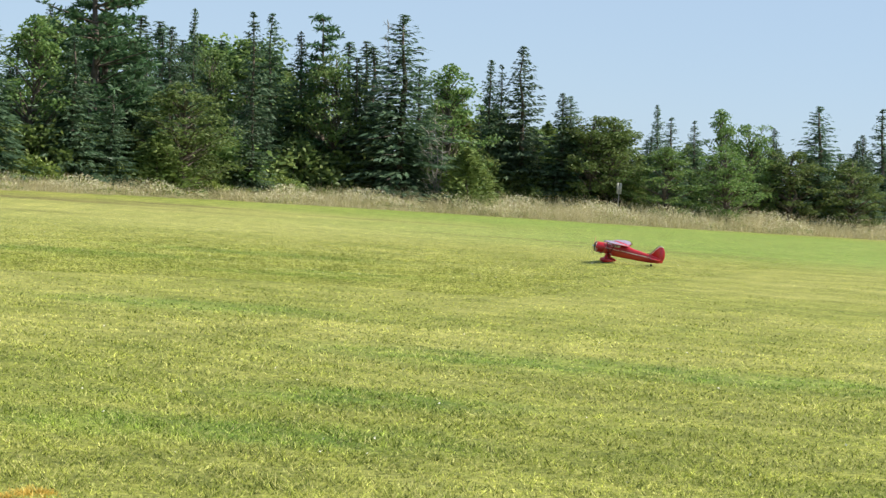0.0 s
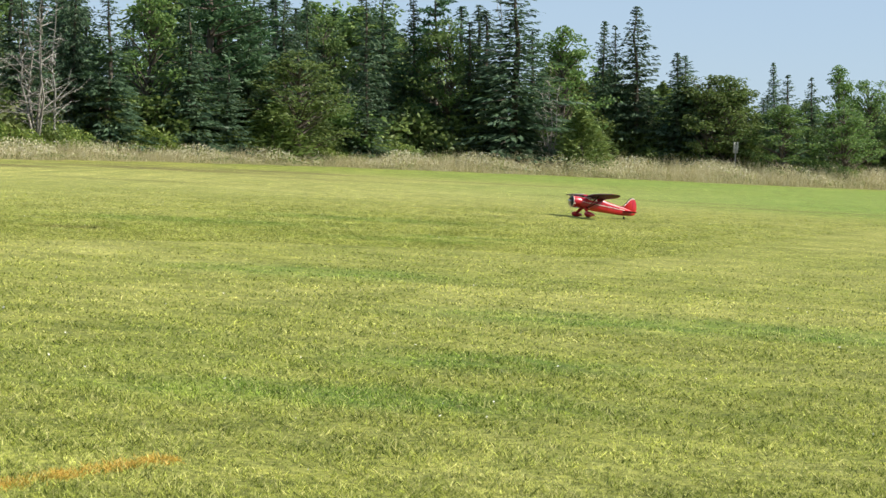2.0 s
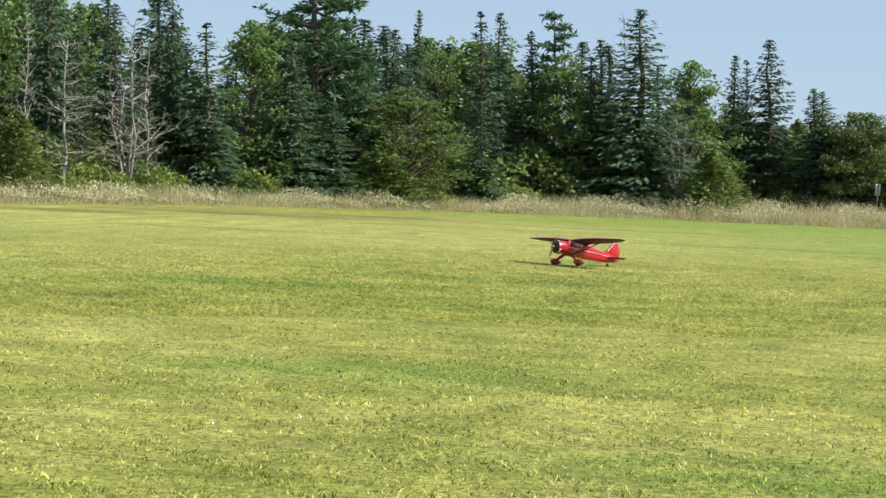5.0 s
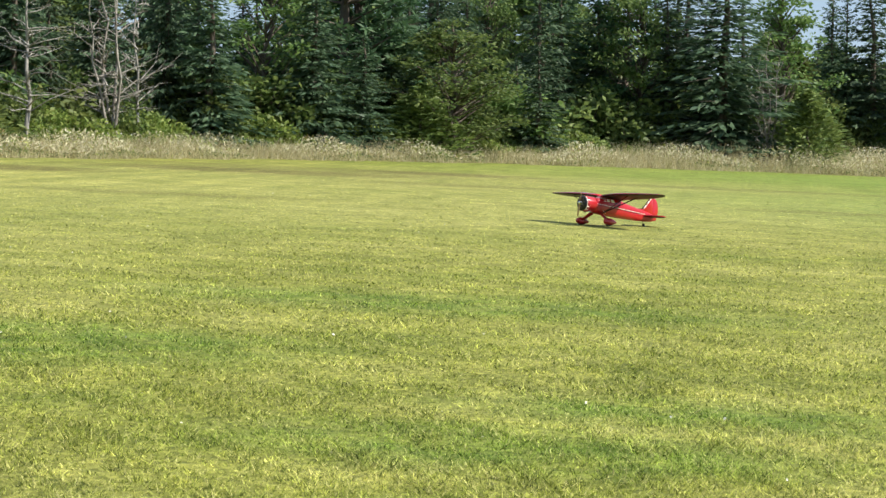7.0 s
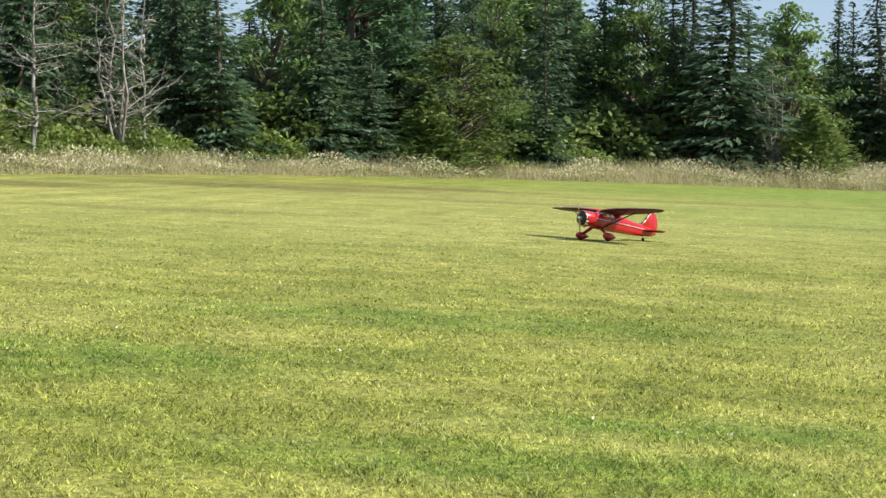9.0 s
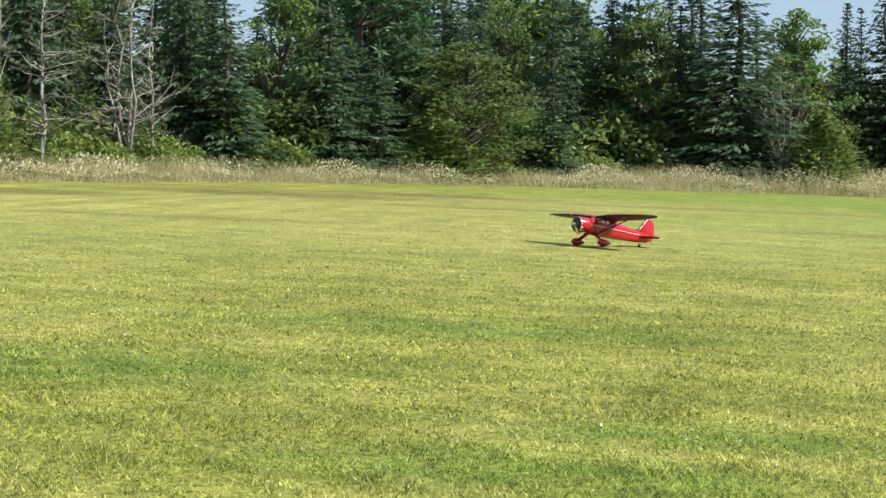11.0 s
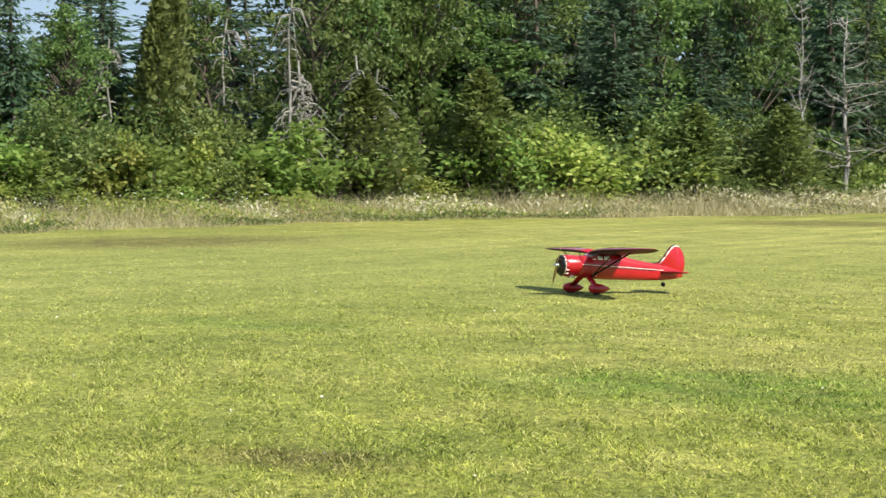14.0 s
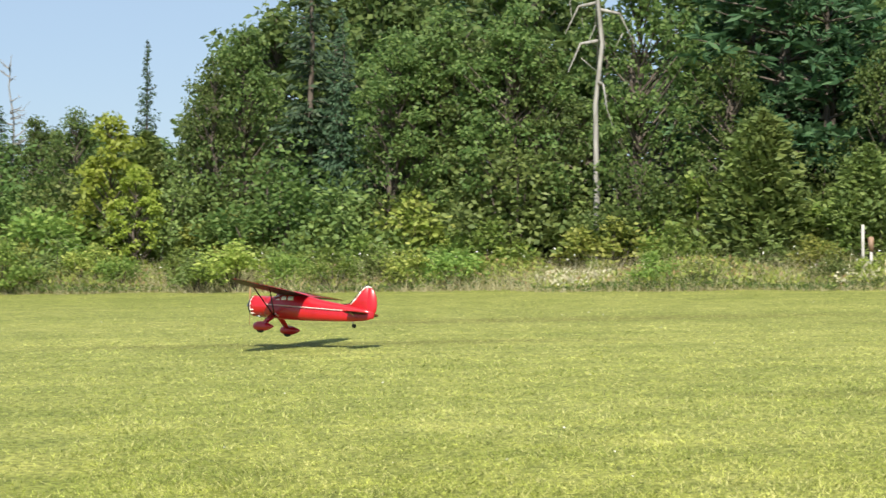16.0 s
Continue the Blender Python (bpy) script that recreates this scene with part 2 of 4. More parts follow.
MAT = {
    "lawn": lawn("mown_grass"),
    "blade": lawn("grass_blade", True),
    "orange": foliage("orange_marked_grass", (0.34, 0.24, 0.05), (0.58, 0.33, 0.06), (0.66, 0.46, 0.13), 0.3),
    "straw": foliage("dry_grass", (0.32, 0.285, 0.14), (0.55, 0.505, 0.28), (0.76, 0.71, 0.49), 0.45),
    "weed": foliage("green_weeds", (0.140, 0.205, 0.036), (0.305, 0.360, 0.075), (0.540, 0.535, 0.160), 0.45),
    "rust": foliage("rusty_weeds", (0.20, 0.12, 0.06), (0.32, 0.20, 0.10), (0.42, 0.30, 0.17), 0.4),
    "fluff": foliage("pale_seed_heads", (0.40, 0.35, 0.23), (0.58, 0.52, 0.37), (0.78, 0.72, 0.56), 0.4),
    "flower": plain("white_flower", (0.75, 0.74, 0.66), 0.6),
    "spruce": foliage("spruce_needles", (0.046, 0.088, 0.050), (0.074, 0.128, 0.068), (0.136, 0.200, 0.104), 0.36),
    "pine": foliage("pine_needles", (0.037, 0.094, 0.041), (0.064, 0.138, 0.058), (0.118, 0.206, 0.086), 0.34),
    "leaf": foliage("broad_leaves", (0.074, 0.136, 0.038), (0.124, 0.188, 0.052), (0.225, 0.290, 0.085), 0.45),
    "cedar": foliage("cedar_sprays", (0.098, 0.145, 0.044), (0.156, 0.205, 0.058), (0.262, 0.312, 0.092), 0.35),
    "gold": foliage("yellow_green_leaves", (0.20, 0.25, 0.03), (0.31, 0.37, 0.06), (0.44, 0.47, 0.10), 0.5),
    "bush": foliage("shrub_leaves", (0.112, 0.196, 0.042), (0.200, 0.286, 0.062), (0.370, 0.440, 0.110), 0.45),
    "bark": bark("grey_brown_bark", (0.07, 0.055, 0.045), (0.17, 0.14, 0.115)),
    "dead": bark("weathered_dead_wood", (0.19, 0.178, 0.16), (0.39, 0.37, 0.34)),
    "birch": bark("pale_bark", (0.17, 0.15, 0.13), (0.38, 0.355, 0.32)),
    "red": None, "white": plain("cream_trim", (0.80, 0.76, 0.66), 0.35, 0, 0.05),
    # red film with shade put into its colour, for undersides and struts
    "maroon": plain("shaded_red_film", (0.022, 0.003, 0.005), 0.5, 0, 0.2, 20.0, 0.2),
    "black": plain("black_paint", (0.012, 0.012, 0.013), 0.35, 0, 0.2),
    "rubber": plain("tyre_rubber", (0.02, 0.02, 0.02), 0.8, 0, 0.2),
    "steel": plain("polished_metal", (0.70, 0.69, 0.66), 0.22, 1.0, 0.08),
    "iron": plain("dark_engine_metal", (0.10, 0.085, 0.07), 0.4, 0.8, 0.2),
    "wood": plain("varnished_wood", (0.42, 0.27, 0.12), 0.3, 0, 0.2),
    "post": plain("whitewashed_post", (0.44, 0.42, 0.38), 0.7, 0, 0.15, 8.0),
    "tan": plain("tan_box_paint", (0.30, 0.19, 0.12), 0.6, 0, 0.2, 8.0),
}


def red_paint(name, rough, coat, coat_rough):
    m, nt, b = shader(name, rough, 0.0, 0.5)
    n = noise_node(nt, 9.0, 4.0)
    nt.links.new(ramp(nt, n, [(0.3, (0.39, 0.004, 0.011)), (0.7, (0.47, 0.007, 0.015))]), b.inputs["Base Color"])
    b.inputs["Coat Weight"].default_value = coat
    b.inputs["Coat Roughness"].default_value = coat_rough
    bump(nt, b, noise_node(nt, 30.0, 2.0), 0.08, 0.003)
    return m


MAT["red"] = red_paint("red_film_covering", 0.30, 0.55, 0.18)
MAT["gloss"] = red_paint("taut_red_wing_film", 0.20, 1.0, 0.04)


def glazing():
    # opaque pale panes: daylight seen through the cabin is put into the colour
    m, nt, b = shader("pale_opaque_glazing", 0.08, 0.0, 0.6)
    nt.links.new(ramp(nt, noise_node(nt, 12.0, 2.0), [(0.3, (0.80, 0.78, 0.76)), (0.7, (0.92, 0.90, 0.88))]), b.inputs["Base Color"])
    return m


MAT["pane"] = glazing()


# ---------------------------------------------------------------- builders
def part(name, bm, material, parent, label=""):
    me = bpy.data.meshes.new(name)
    bmesh.ops.recalc_face_normals(bm, faces=bm.faces)
    for f in bm.faces:
        f.smooth = True
    bm.to_mesh(me)
    bm.free()
    me.materials.append(material)
    ob = new(name, me)
    ob.parent = parent
    if label:
        tagged(ob, label)
    return ob


def array_mesh(name, verts, faces, material, parent=None, smooth=False):
    """One mesh from numpy arrays: verts (n, 3), faces (m, 3 or 4)."""
    me = bpy.data.meshes.new(name)
    k = faces.shape[1]
    me.vertices.add(len(verts))
    me.vertices.foreach_set("co", np.asarray(verts, np.float32).ravel())
    me.loops.add(faces.size)
    me.loops.foreach_set("vertex_index", np.asarray(faces, np.int32).ravel())
    me.polygons.add(len(faces))
    me.polygons.foreach_set("loop_start", np.arange(0, faces.size, k, dtype=np.int32))
    if smooth:
        me.polygons.foreach_set("use_smooth", np.ones(len(faces), bool))
    me.update()
    me.validate()
    me.materials.append(material)
    ob = new(name, me)
    ob.parent = parent
    return ob


def empty(name, label, category, group="", kind=""):
    return tagged(new(name), label, category, group, kind)


def unit(a):
    return a / (np.linalg.norm(a, axis=-1, keepdims=True) + 1e-9)


def rhombs(rng, centres, along, length, width, tilt=0.6):
    """Leaf-like four-cornered blades: centre, direction, length, width each."""
    n = len(centres)
    along = unit(along)
    side = unit(np.cross(along, unit(rng.normal(size=(n, 3)) * tilt + np.array([0, 0, 1.0]))))
    length = np.broadcast_to(length, (n,))[:, None]
    width = np.broadcast_to(width, (n,))[:, None]
    sag = np.array([0, 0, -0.12]) * length
    v = np.stack([centres - along * length * 0.5, centres + side * width * 0.5 + sag * 0.2,
                  centres + along * length * 0.5 + sag, centres - side * width * 0.5 + sag * 0.2], 1).reshape(-1, 3)
    return v, np.arange(4 * n).reshape(n, 4)


def tubes(segments, sides=5):
    """Tapered limbs: each segment (p, q, radius at p, radius at q)."""
    p = np.array([s[0] for s in segments], float)
    q = np.array([s[1] for s in segments], float)
    rp = np.array([s[2] for s in segments])[:, None, None]
    rq = np.array([s[3] for s in segments])[:, None, None]
    d = unit(q - p)
    ref = np.where(np.abs(d[:, 2:3]) > 0.9, np.array([[1.0, 0, 0]]), np.array([[0, 0, 1.0]]))
    a = unit(np.cross(d, ref))
    b = np.cross(d, a)
    t = np.arange(sides) * 2 * np.pi / sides
    ring = a[:, None] * np.cos(t)[None, :, None] + b[:, None] * np.sin(t)[None, :, None]
    v = np.concatenate([p[:, None] + ring * rp, q[:, None] + ring * rq], 1).reshape(-1, 3)
    n = len(segments)
    base = (np.arange(n) * 2 * sides)[:, None]
    k = np.arange(sides)[None]
    k2 = (k + 1) % sides
    f = np.stack([base + k, base + k2, base + sides + k2, base + sides + k], -1).reshape(-1, 4)
    return v, f


def chain(segs, sides=6):
    """One unbroken upright stem through a row of segments."""
    t = np.arange(sides) * 2 * np.pi / sides
    ring = np.stack([np.cos(t), np.sin(t), np.zeros(sides)], 1)
    v = np.concatenate([segs[0][0] + ring * segs[0][2]] + [s[1] + ring * s[3] for s in segs])
    base = (np.arange(len(segs)) * sides)[:, None]
    k = np.arange(sides)[None]
    k2 = (k + 1) % sides
    return v, np.stack([base + k, base + k2, base + sides + k2, base + sides + k], -1).reshape(-1, 4)


def bent_stem(rng, height, radius, wander, pieces=6, top=0.12):
    pts = [np.zeros(3)]
    for i in range(pieces):
        pts.append(np.array([rng.normal() * wander, rng.normal() * wander, height * (i + 1) / pieces]))
    segs = []
    for i in range(pieces):
        r0 = radius * (1 - (1 - top) * i / pieces)
        r1 = radius * (1 - (1 - top) * (i + 1) / pieces)
        segs.append((pts[i], pts[i + 1], r0, r1))
    return pts, segs


# ---------------------------------------------------------------- kinds of trees, each built once 10 m tall
def build_spruce(seed, fullness, label, half=1.9, gap=0.0):
    rng = np.random.default_rng(seed)
    tree = empty("spruce_tree", label, "conifer tree", "trees along the field")
    pts, segs = bent_stem(rng, 9.9, 0.16, 0.04)
    cs, al, ln, wd = [], [], [], []
    z = 0.25
    while z < 9.95:
        frac = z / 10.0
        reach = half * 1.08 * (1 - frac) ** 0.76 * (0.74 + 0.40 * rng.random()) + 0.07
        if rng.random() > gap:
            for k in range(int(7 + 2.5 * (1 - frac))):
                if rng.random() > fullness:
                    continue
                a = rng.random() * 2 * np.pi
                r = reach * (0.6 + 0.5 * rng.random())
                out = np.array([np.cos(a), np.sin(a), 0])
                rise = 0.25 - 0.75 * (1 - frac) + rng.normal() * 0.1
                tip = out * r + np.array([0, 0, z + rise * r])
                if k == 0:
                    segs.append((np.array([0, 0, z]), tip, 0.022, 0.006))
                n = max(6, int(r * 14))
                s = (np.arange(n) + rng.random(n)) / n
                c = out * (r * s)[:, None] + np.array([0, 0, 1.0]) * (z + rise * r * s + 0.12 * r * s * s)[:, None]
                spread = 0.28 * r * (1 - s * 0.6)
                lat = np.cross(out, [0, 0, 1.0])
                off = rng.uniform(-1, 1, n)
                c = c + lat * (off * spread)[:, None] + rng.normal(size=(n, 3)) * 0.03
                cs.append(c)
                al.append(out + lat * (off * 1.0)[:, None] + np.array([0, 0, -0.35]) + rng.normal(size=(n, 3)) * 0.25)
                ln.append(rng.uniform(0.22, 0.48, n) * (0.45 + 0.65 * (1 - frac)))
                wd.append(rng.uniform(0.08, 0.17, n) * (0.5 + 0.6 * (1 - frac)))
        z += 0.155 + 0.05 * rng.random()
    array_mesh("trunk", *tubes(segs, 5), MAT["bark"], tree, True)
    array_mesh("crown", *rhombs(rng, np.concatenate(cs), np.concatenate(al), np.concatenate(ln), np.concatenate(wd), 1.3), MAT["spruce"], tree)
    return tree


def build_pine(seed, label):
    rng = np.random.default_rng(seed)
    tree = empty("pine_tree", label, "pine tree", "trees along the field")
    pts, segs = bent_stem(rng, 9.8, 0.2, 0.08)
    cs, al = [], []
    z = 1.2
    while z < 9.9:
        frac = z / 10
        for k in range(6):
            a = rng.random() * 2 * np.pi
            r = (2.5 * (1 - frac) ** 0.6 + 0.25) * rng.uniform(0.45, 1.1)
            out = np.array([np.cos(a), np.sin(a), 0])
            tip = out * r + np.array([0, 0, z + r * (0.18 + 0.2 * rng.random())])
            segs.append((np.array([0, 0, z]), tip, 0.04, 0.01))
            for j in range(max(2, int(r * 3.2))):
                s = 1.05 - 0.6 * rng.random()
                lat = np.cross(out, [0, 0, 1.0]) * rng.normal() * 0.22 * r
                c = out * r * s + lat + np.array([0, 0, z + (tip[2] - z) * s + rng.normal() * 0.06])
                n = 13
                d = rng.normal(size=(n, 3)) * np.array([1, 1, 0.55]) + np.array([0, 0, 0.35])
                d = unit(d)
                cs.append(c + d * rng.uniform(0.06, 0.26, (n, 1)))
                al.append(d)
        z += 0.42 + 0.2 * rng.random()
    c, d = np.concatenate(cs), np.concatenate(al)
    array_mesh("trunk", *tubes(segs, 5), MAT["bark"], tree, True)
    array_mesh("crown", *rhombs(rng, c, d, rng.uniform(0.22, 0.42, len(c)), rng.uniform(0.06, 0.12, len(c)), 2.0), MAT["pine"], tree)
    return tree


def build_broadleaf(seed, name, label, category, group, leaves, clumps=95, half=2.6, low=0.22, leaf=0.24, material="leaf", wood="bark"):
    rng = np.random.default_rng(seed)
    tree = empty(name, label, category, group)
    pts, segs = bent_stem(rng, 7.6, 0.16, 0.18, 5, 0.25)
    cs, al = [], []
    for k in range(clumps):
        h = low + (1 - low) * rng.random() ** 0.8
        prof = math.sin(math.pi * min(1.0, (h - low) / (1 - low) * 0.86 + 0.12)) ** 0.75
        a = rng.random() * 2 * np.pi
        rad = half * prof * math.sqrt(rng.random()) * rng.uniform(0.75, 1.15)
        c = np.array([rad * math.cos(a), rad * math.sin(a), 9.6 * h + rng.normal() * 0.2])
        root = np.array([0, 0, max(0.8, c[2] - 0.6 - rad * 0.7)])
        segs.append((root, c, 0.05, 0.012))
        n = leaves
        size = rng.uniform(0.35, 0.75)
        d = unit(rng.normal(size=(n, 3)))
        cs.append(c + d * (size * rng.random((n, 1)) ** 0.45) * np.array([1.15, 1.15, 0.72]))
        al.append(d * np.array([1, 1, 0.4]) + rng.normal(size=(n, 3)) * 0.6 + np.array([0, 0, -0.2]))
    c, d = np.concatenate(cs), np.concatenate(al)
    array_mesh("trunk", *tubes(segs, 5), MAT[wood], tree, True)
    array_mesh("crown", *rhombs(rng, c, d, leaf * rng.uniform(0.7, 1.3, len(c)), leaf * 0.62 * rng.uniform(0.7, 1.2, len(c)), 2.6), MAT[material], tree)
    return tree


def build_cedar(seed, label):
    rng = np.random.default_rng(seed)
    tree = empty("cedar_tree", label, "cedar tree", "trees along the field")
    pts, segs = bent_stem(rng, 9.3, 0.14, 0.1)
    n = 3000
    h = rng.random(n) ** 0.9
    a = rng.random(n) * 2 * np.pi
    lump = 1 + 0.28 * np.sin(a * 3 + h * 9) + 0.2 * np.sin(a * 5 - h * 23)
    r = 3.0 * (1 - h) ** 0.62 * lump * rng.random(n) ** 0.38
    c = np.stack([r * np.cos(a), r * np.sin(a), 0.2 + 9.7 * h + rng.normal(size=n) * 0.15], 1)
    out = np.stack([np.cos(a), np.sin(a), np.full(n, 0.5)], 1) + rng.normal(size=(n, 3)) * 0.45
    array_mesh("trunk", *tubes(segs, 5), MAT["bark"], tree, True)
    array_mesh("crown", *rhombs(rng, c, out, rng.uniform(0.35, 0.75, n), rng.uniform(0.16, 0.32, n), 2.2), MAT["cedar"], tree)
    return tree


def build_bare(seed, label, material="dead", spread=1.6, stems=1):
    """A leafless tree: stem, limbs and twigs."""
    rng = np.random.default_rng(seed)
    tree = empty("bare_tree", label, "bare tree", "leafless trees in the wood")
    stem_segs, limb_segs = [], []
    for s in range(stems):
        base = np.array([rng.normal() * 0.3, rng.normal() * 0.3, 0]) if stems > 1 else np.zeros(3)
        lean = np.array([rng.normal() * 0.4, rng.normal() * 0.4, 0]) if stems > 1 else np.zeros(3)
        top = 10.0 if s == 0 else rng.uniform(7, 9.5)
        pts, segs = bent_stem(rng, top, 0.085 if stems == 1 else 0.065, 0.10, 7, 0.15)
        moved = [(p + base + lean * p[2] / 10, q + base + lean * q[2] / 10, a, b) for p, q, a, b in segs]
        stem_segs += moved
        for k in range(34 // stems + 8):
            z = rng.uniform(0.22, 0.97) * top
            at = base + lean * z / 10
            a = rng.random() * 2 * np.pi
            r = spread * (1.1 - z / top) ** 0.6 * rng.uniform(0.5, 1.1)
            d = np.array([np.cos(a), np.sin(a), rng.uniform(0.1, 1.1)])
            p0 = np.array([at[0], at[1], z])
            p1 = p0 + d * r * 0.5
            p2 = p1 + (d + rng.normal(size=3) * 0.35) * r * 0.5
            limb_segs += [(p0, p1, 0.035, 0.022), (p1, p2, 0.022, 0.008)]
            for j in range(4):
                q0 = p0 + (p2 - p0) * rng.uniform(0.3, 0.95)
                limb_segs.append((q0, q0 + (unit(d) + rng.normal(size=3) * 0.6) * r * 0.35, 0.012, 0.004))
    array_mesh("trunk", *tubes(stem_segs, 6), MAT[material], tree, True)
    tagged(array_mesh("bare_crown", *tubes(limb_segs, 5), MAT[material], tree, True), kind="stuff")
    return tree


def build_snag(seed, label, skirt=True):
    """A dead standing stem with drooping broken boughs."""
    rng = np.random.default_rng(seed)
    tree = empty("dead_snag", label, "dead tree", "leafless trees in the wood")
    pts, segs = bent_stem(rng, 10, 0.11, 0.10, 7, 0.35)
    limbs = []
    for k in range(70 if skirt else 24):
        z = rng.uniform(3.0, 9.2) if skirt else rng.uniform(4, 9.8)
        a = rng.random() * 2 * np.pi
        r = rng.uniform(0.4, 1.5) * (1.15 - z / 10 if skirt else 0.55)
        p0 = np.array([0, 0, z])
        p1 = p0 + np.array([np.cos(a) * r, np.sin(a) * r, -0.15 * r])
        p2 = p1 + np.array([np.cos(a) * r * 0.7, np.sin(a) * r * 0.7, -1.1 * r])
        limbs += [(p0, p1, 0.05, 0.034), (p1, p2, 0.034, 0.012)]
        for j in range(3 if skirt else 1):
            q = p0 + (p2 - p0) * rng.uniform(0.4, 1)
            limbs.append((q, q + rng.normal(size=3) * 0.25 + np.array([0, 0, -0.3]), 0.020, 0.006))
    array_mesh("trunk", *chain(segs), MAT["dead"], tree, True)
    tagged(array_mesh("bare_crown", *tubes(limbs, 5), MAT["dead"], tree, True), kind="stuff")
    return tree


def build_shrub(seed, label, material="bush", n=1400, leaf=1.0, flat=0.8, name="shrub"):
    """A shrub 2 m tall and about as wide: stems and a ragged leafy crown."""
    rng = np.random.default_rng(seed)
    shrub = empty(name, label, name, name + " plants along the field edge")
    segs, cs, al = [], [], []
    for k in range(16):
        a = rng.random() * 2 * np.pi
        r = rng.uniform(0.1, 1.0)
        c = np.array([r * np.cos(a), r * np.sin(a), 2.0 * (1 - 0.45 * r * r) * rng.uniform(0.45, 1.0)])
        segs.append((np.array([c[0] * 0.2, c[1] * 0.2, 0]), c, 0.03, 0.008))
        m = n // 16
        d = unit(rng.normal(size=(m, 3)))
        size = rng.uniform(0.28, 0.55)
        p = c + d * size * rng.random((m, 1)) ** 0.5 * np.array([1.1, 1.1, flat + 0.3])
        p[:, 2] = np.abs(p[:, 2]) + 0.04
        cs.append(p)
        al.append(d * np.array([1, 1, 0.5]) + np.array([0, 0, 0.25]) + rng.normal(size=(m, 3)) * 0.5)
    c, d = np.concatenate(cs), np.concatenate(al)
    array_mesh("stem", *tubes(segs, 3), MAT["bark"], shrub, True)
    array_mesh("foliage", *rhombs(rng, c, d, leaf * rng.uniform(0.10, 0.20, len(c)), leaf * rng.uniform(0.06, 0.12, len(c)), 2.6), MAT[material], shrub)
    return shrub


# ---------------------------------------------------------------- the field and its edge
EDGE = [(-75, -70), (-54, -34), (-46, -14), (-41.8, 0.8), (-38.5, 9), (-34.7, 19.6), (-32.3, 30.4), (-30.7, 45.5), (-24, 59), (-20, 73),
        (-12, 86), (0, 93), (14, 96), (31, 108), (60, 118), (110, 122)]
edge = np.array(EDGE, float)
edge_len = np.concatenate([[0], np.cumsum(np.hypot(*np.diff(edge, axis=0).T))])


def along_edge(s, off):
    """Places s metres along the field's edge and off metres outside it."""
    s = np.asarray(s, float)
    x, y = np.interp(s, edge_len, edge[:, 0]), np.interp(s, edge_len, edge[:, 1])
    dx = np.interp(s + 4, edge_len, edge[:, 0]) - np.interp(s - 4, edge_len, edge[:, 0])
    dy = np.interp(s + 4, edge_len, edge[:, 1]) - np.interp(s - 4, edge_len, edge[:, 1])
    n = np.hypot(dx, dy) + 1e-6
    wob = 0.35 * np.sin(s * 0.9) + 0.25 * np.sin(s * 2.3 + 1)
    return x - dy / n * (off + wob), y + dx / n * (off + wob)


def meadow(s):
    """0 along the wooded west side, 1 where the far strip of rough grass widens into a meadow."""
    return np.clip((np.interp(s, edge_len, edge[:, 0]) + 12.0) / 16.0, 0, 1)


SEEN = (edge_len[1] + 4, edge_len[-2] + 0.0)      # the stretch of the edge that is planted
ground = array_mesh("ground", np.array([(-900, -900, 0), (900, -900, 0), (900, 900, 0), (-900, 900, 0)], float),
                    np.array([[0, 1, 2, 3]]), MAT["lawn"])
tagged(ground, "wide mown grass field, green and straw-coloured in patches", "grass field", kind="structure")


def blades(rng, x, y, height, width, lean=0.5):
    """Upright grass blades, a triangle each."""
    n = len(x)
    a = rng.random(n) * 2 * np.pi
    side = np.stack([np.cos(a), np.sin(a), np.zeros(n)], 1) * (width * 0.5)[:, None]
    base = np.stack([x, y, np.full(n, -0.003)], 1)
    tip = base + np.stack([rng.normal(size=n) * lean * height, rng.normal(size=n) * lean * height, height], 1)
    return np.stack([base - side, base + side, tip], 1).reshape(-1, 3), np.arange(3 * n).reshape(n, 3)


def turf(seed, centre, near, far, az0, az1, n):
    """The mown sward over a sector of the field: blades that thin out but widen with distance."""
    rng = np.random.default_rng(seed)
    r = near * (far / near) ** rng.random(n)
    keep = rng.random(n) < np.clip((far - r) / (0.6 * far), 0, 1)
    r = r[keep]
    n = len(r)
    a = np.radians(rng.uniform(az0, az1, n))
    x, y = centre[0] - r * np.sin(a), centre[1] + r * np.cos(a)
    k = r / 10.0
    tuft = np.sin(x * 31 + 3 * np.sin(y * 13)) + np.sin(y * 27 + 3 * np.sin(x * 17)) + np.sin(x * 9.3 + y * 7.7)      # clumps of a hand's width
    sward = 1.0 + 0.30 * np.sin(x * 2.1 + 2 * np.sin(y * 1.3)) * np.sin(y * 2.6 + 2 * np.sin(x * 0.9))                      # taller and shorter growth, a stride across
    low = np.clip(1.25 - r / 45.0, 0.45, 1.1)
    v, f = blades(rng, x, y, rng.uniform(0.010, 0.030, n) * (1.0 + 0.36 * tuft.clip(-1.6, 2.2)) * sward * low, rng.uniform(0.0035, 0.009, n) * k ** 0.9, 0.95)
    ob = array_mesh("mown_grass", v, f, MAT["blade"])
    return tagged(ob, "short mown grass blades, green mixed with dry straw", "grass", kind="stuff")


turf(5, (0, 0), 7.6, 75, -18, 105, 560000)
turf(7, (0, 0), 7.4, 30, -14, 100, 680000)
turf(8, (1.53, -21.95), 7.4, 30, -16, 24, 240000)
turf(6, (1.53, -21.95), 7.6, 75, -18, 28, 290000)


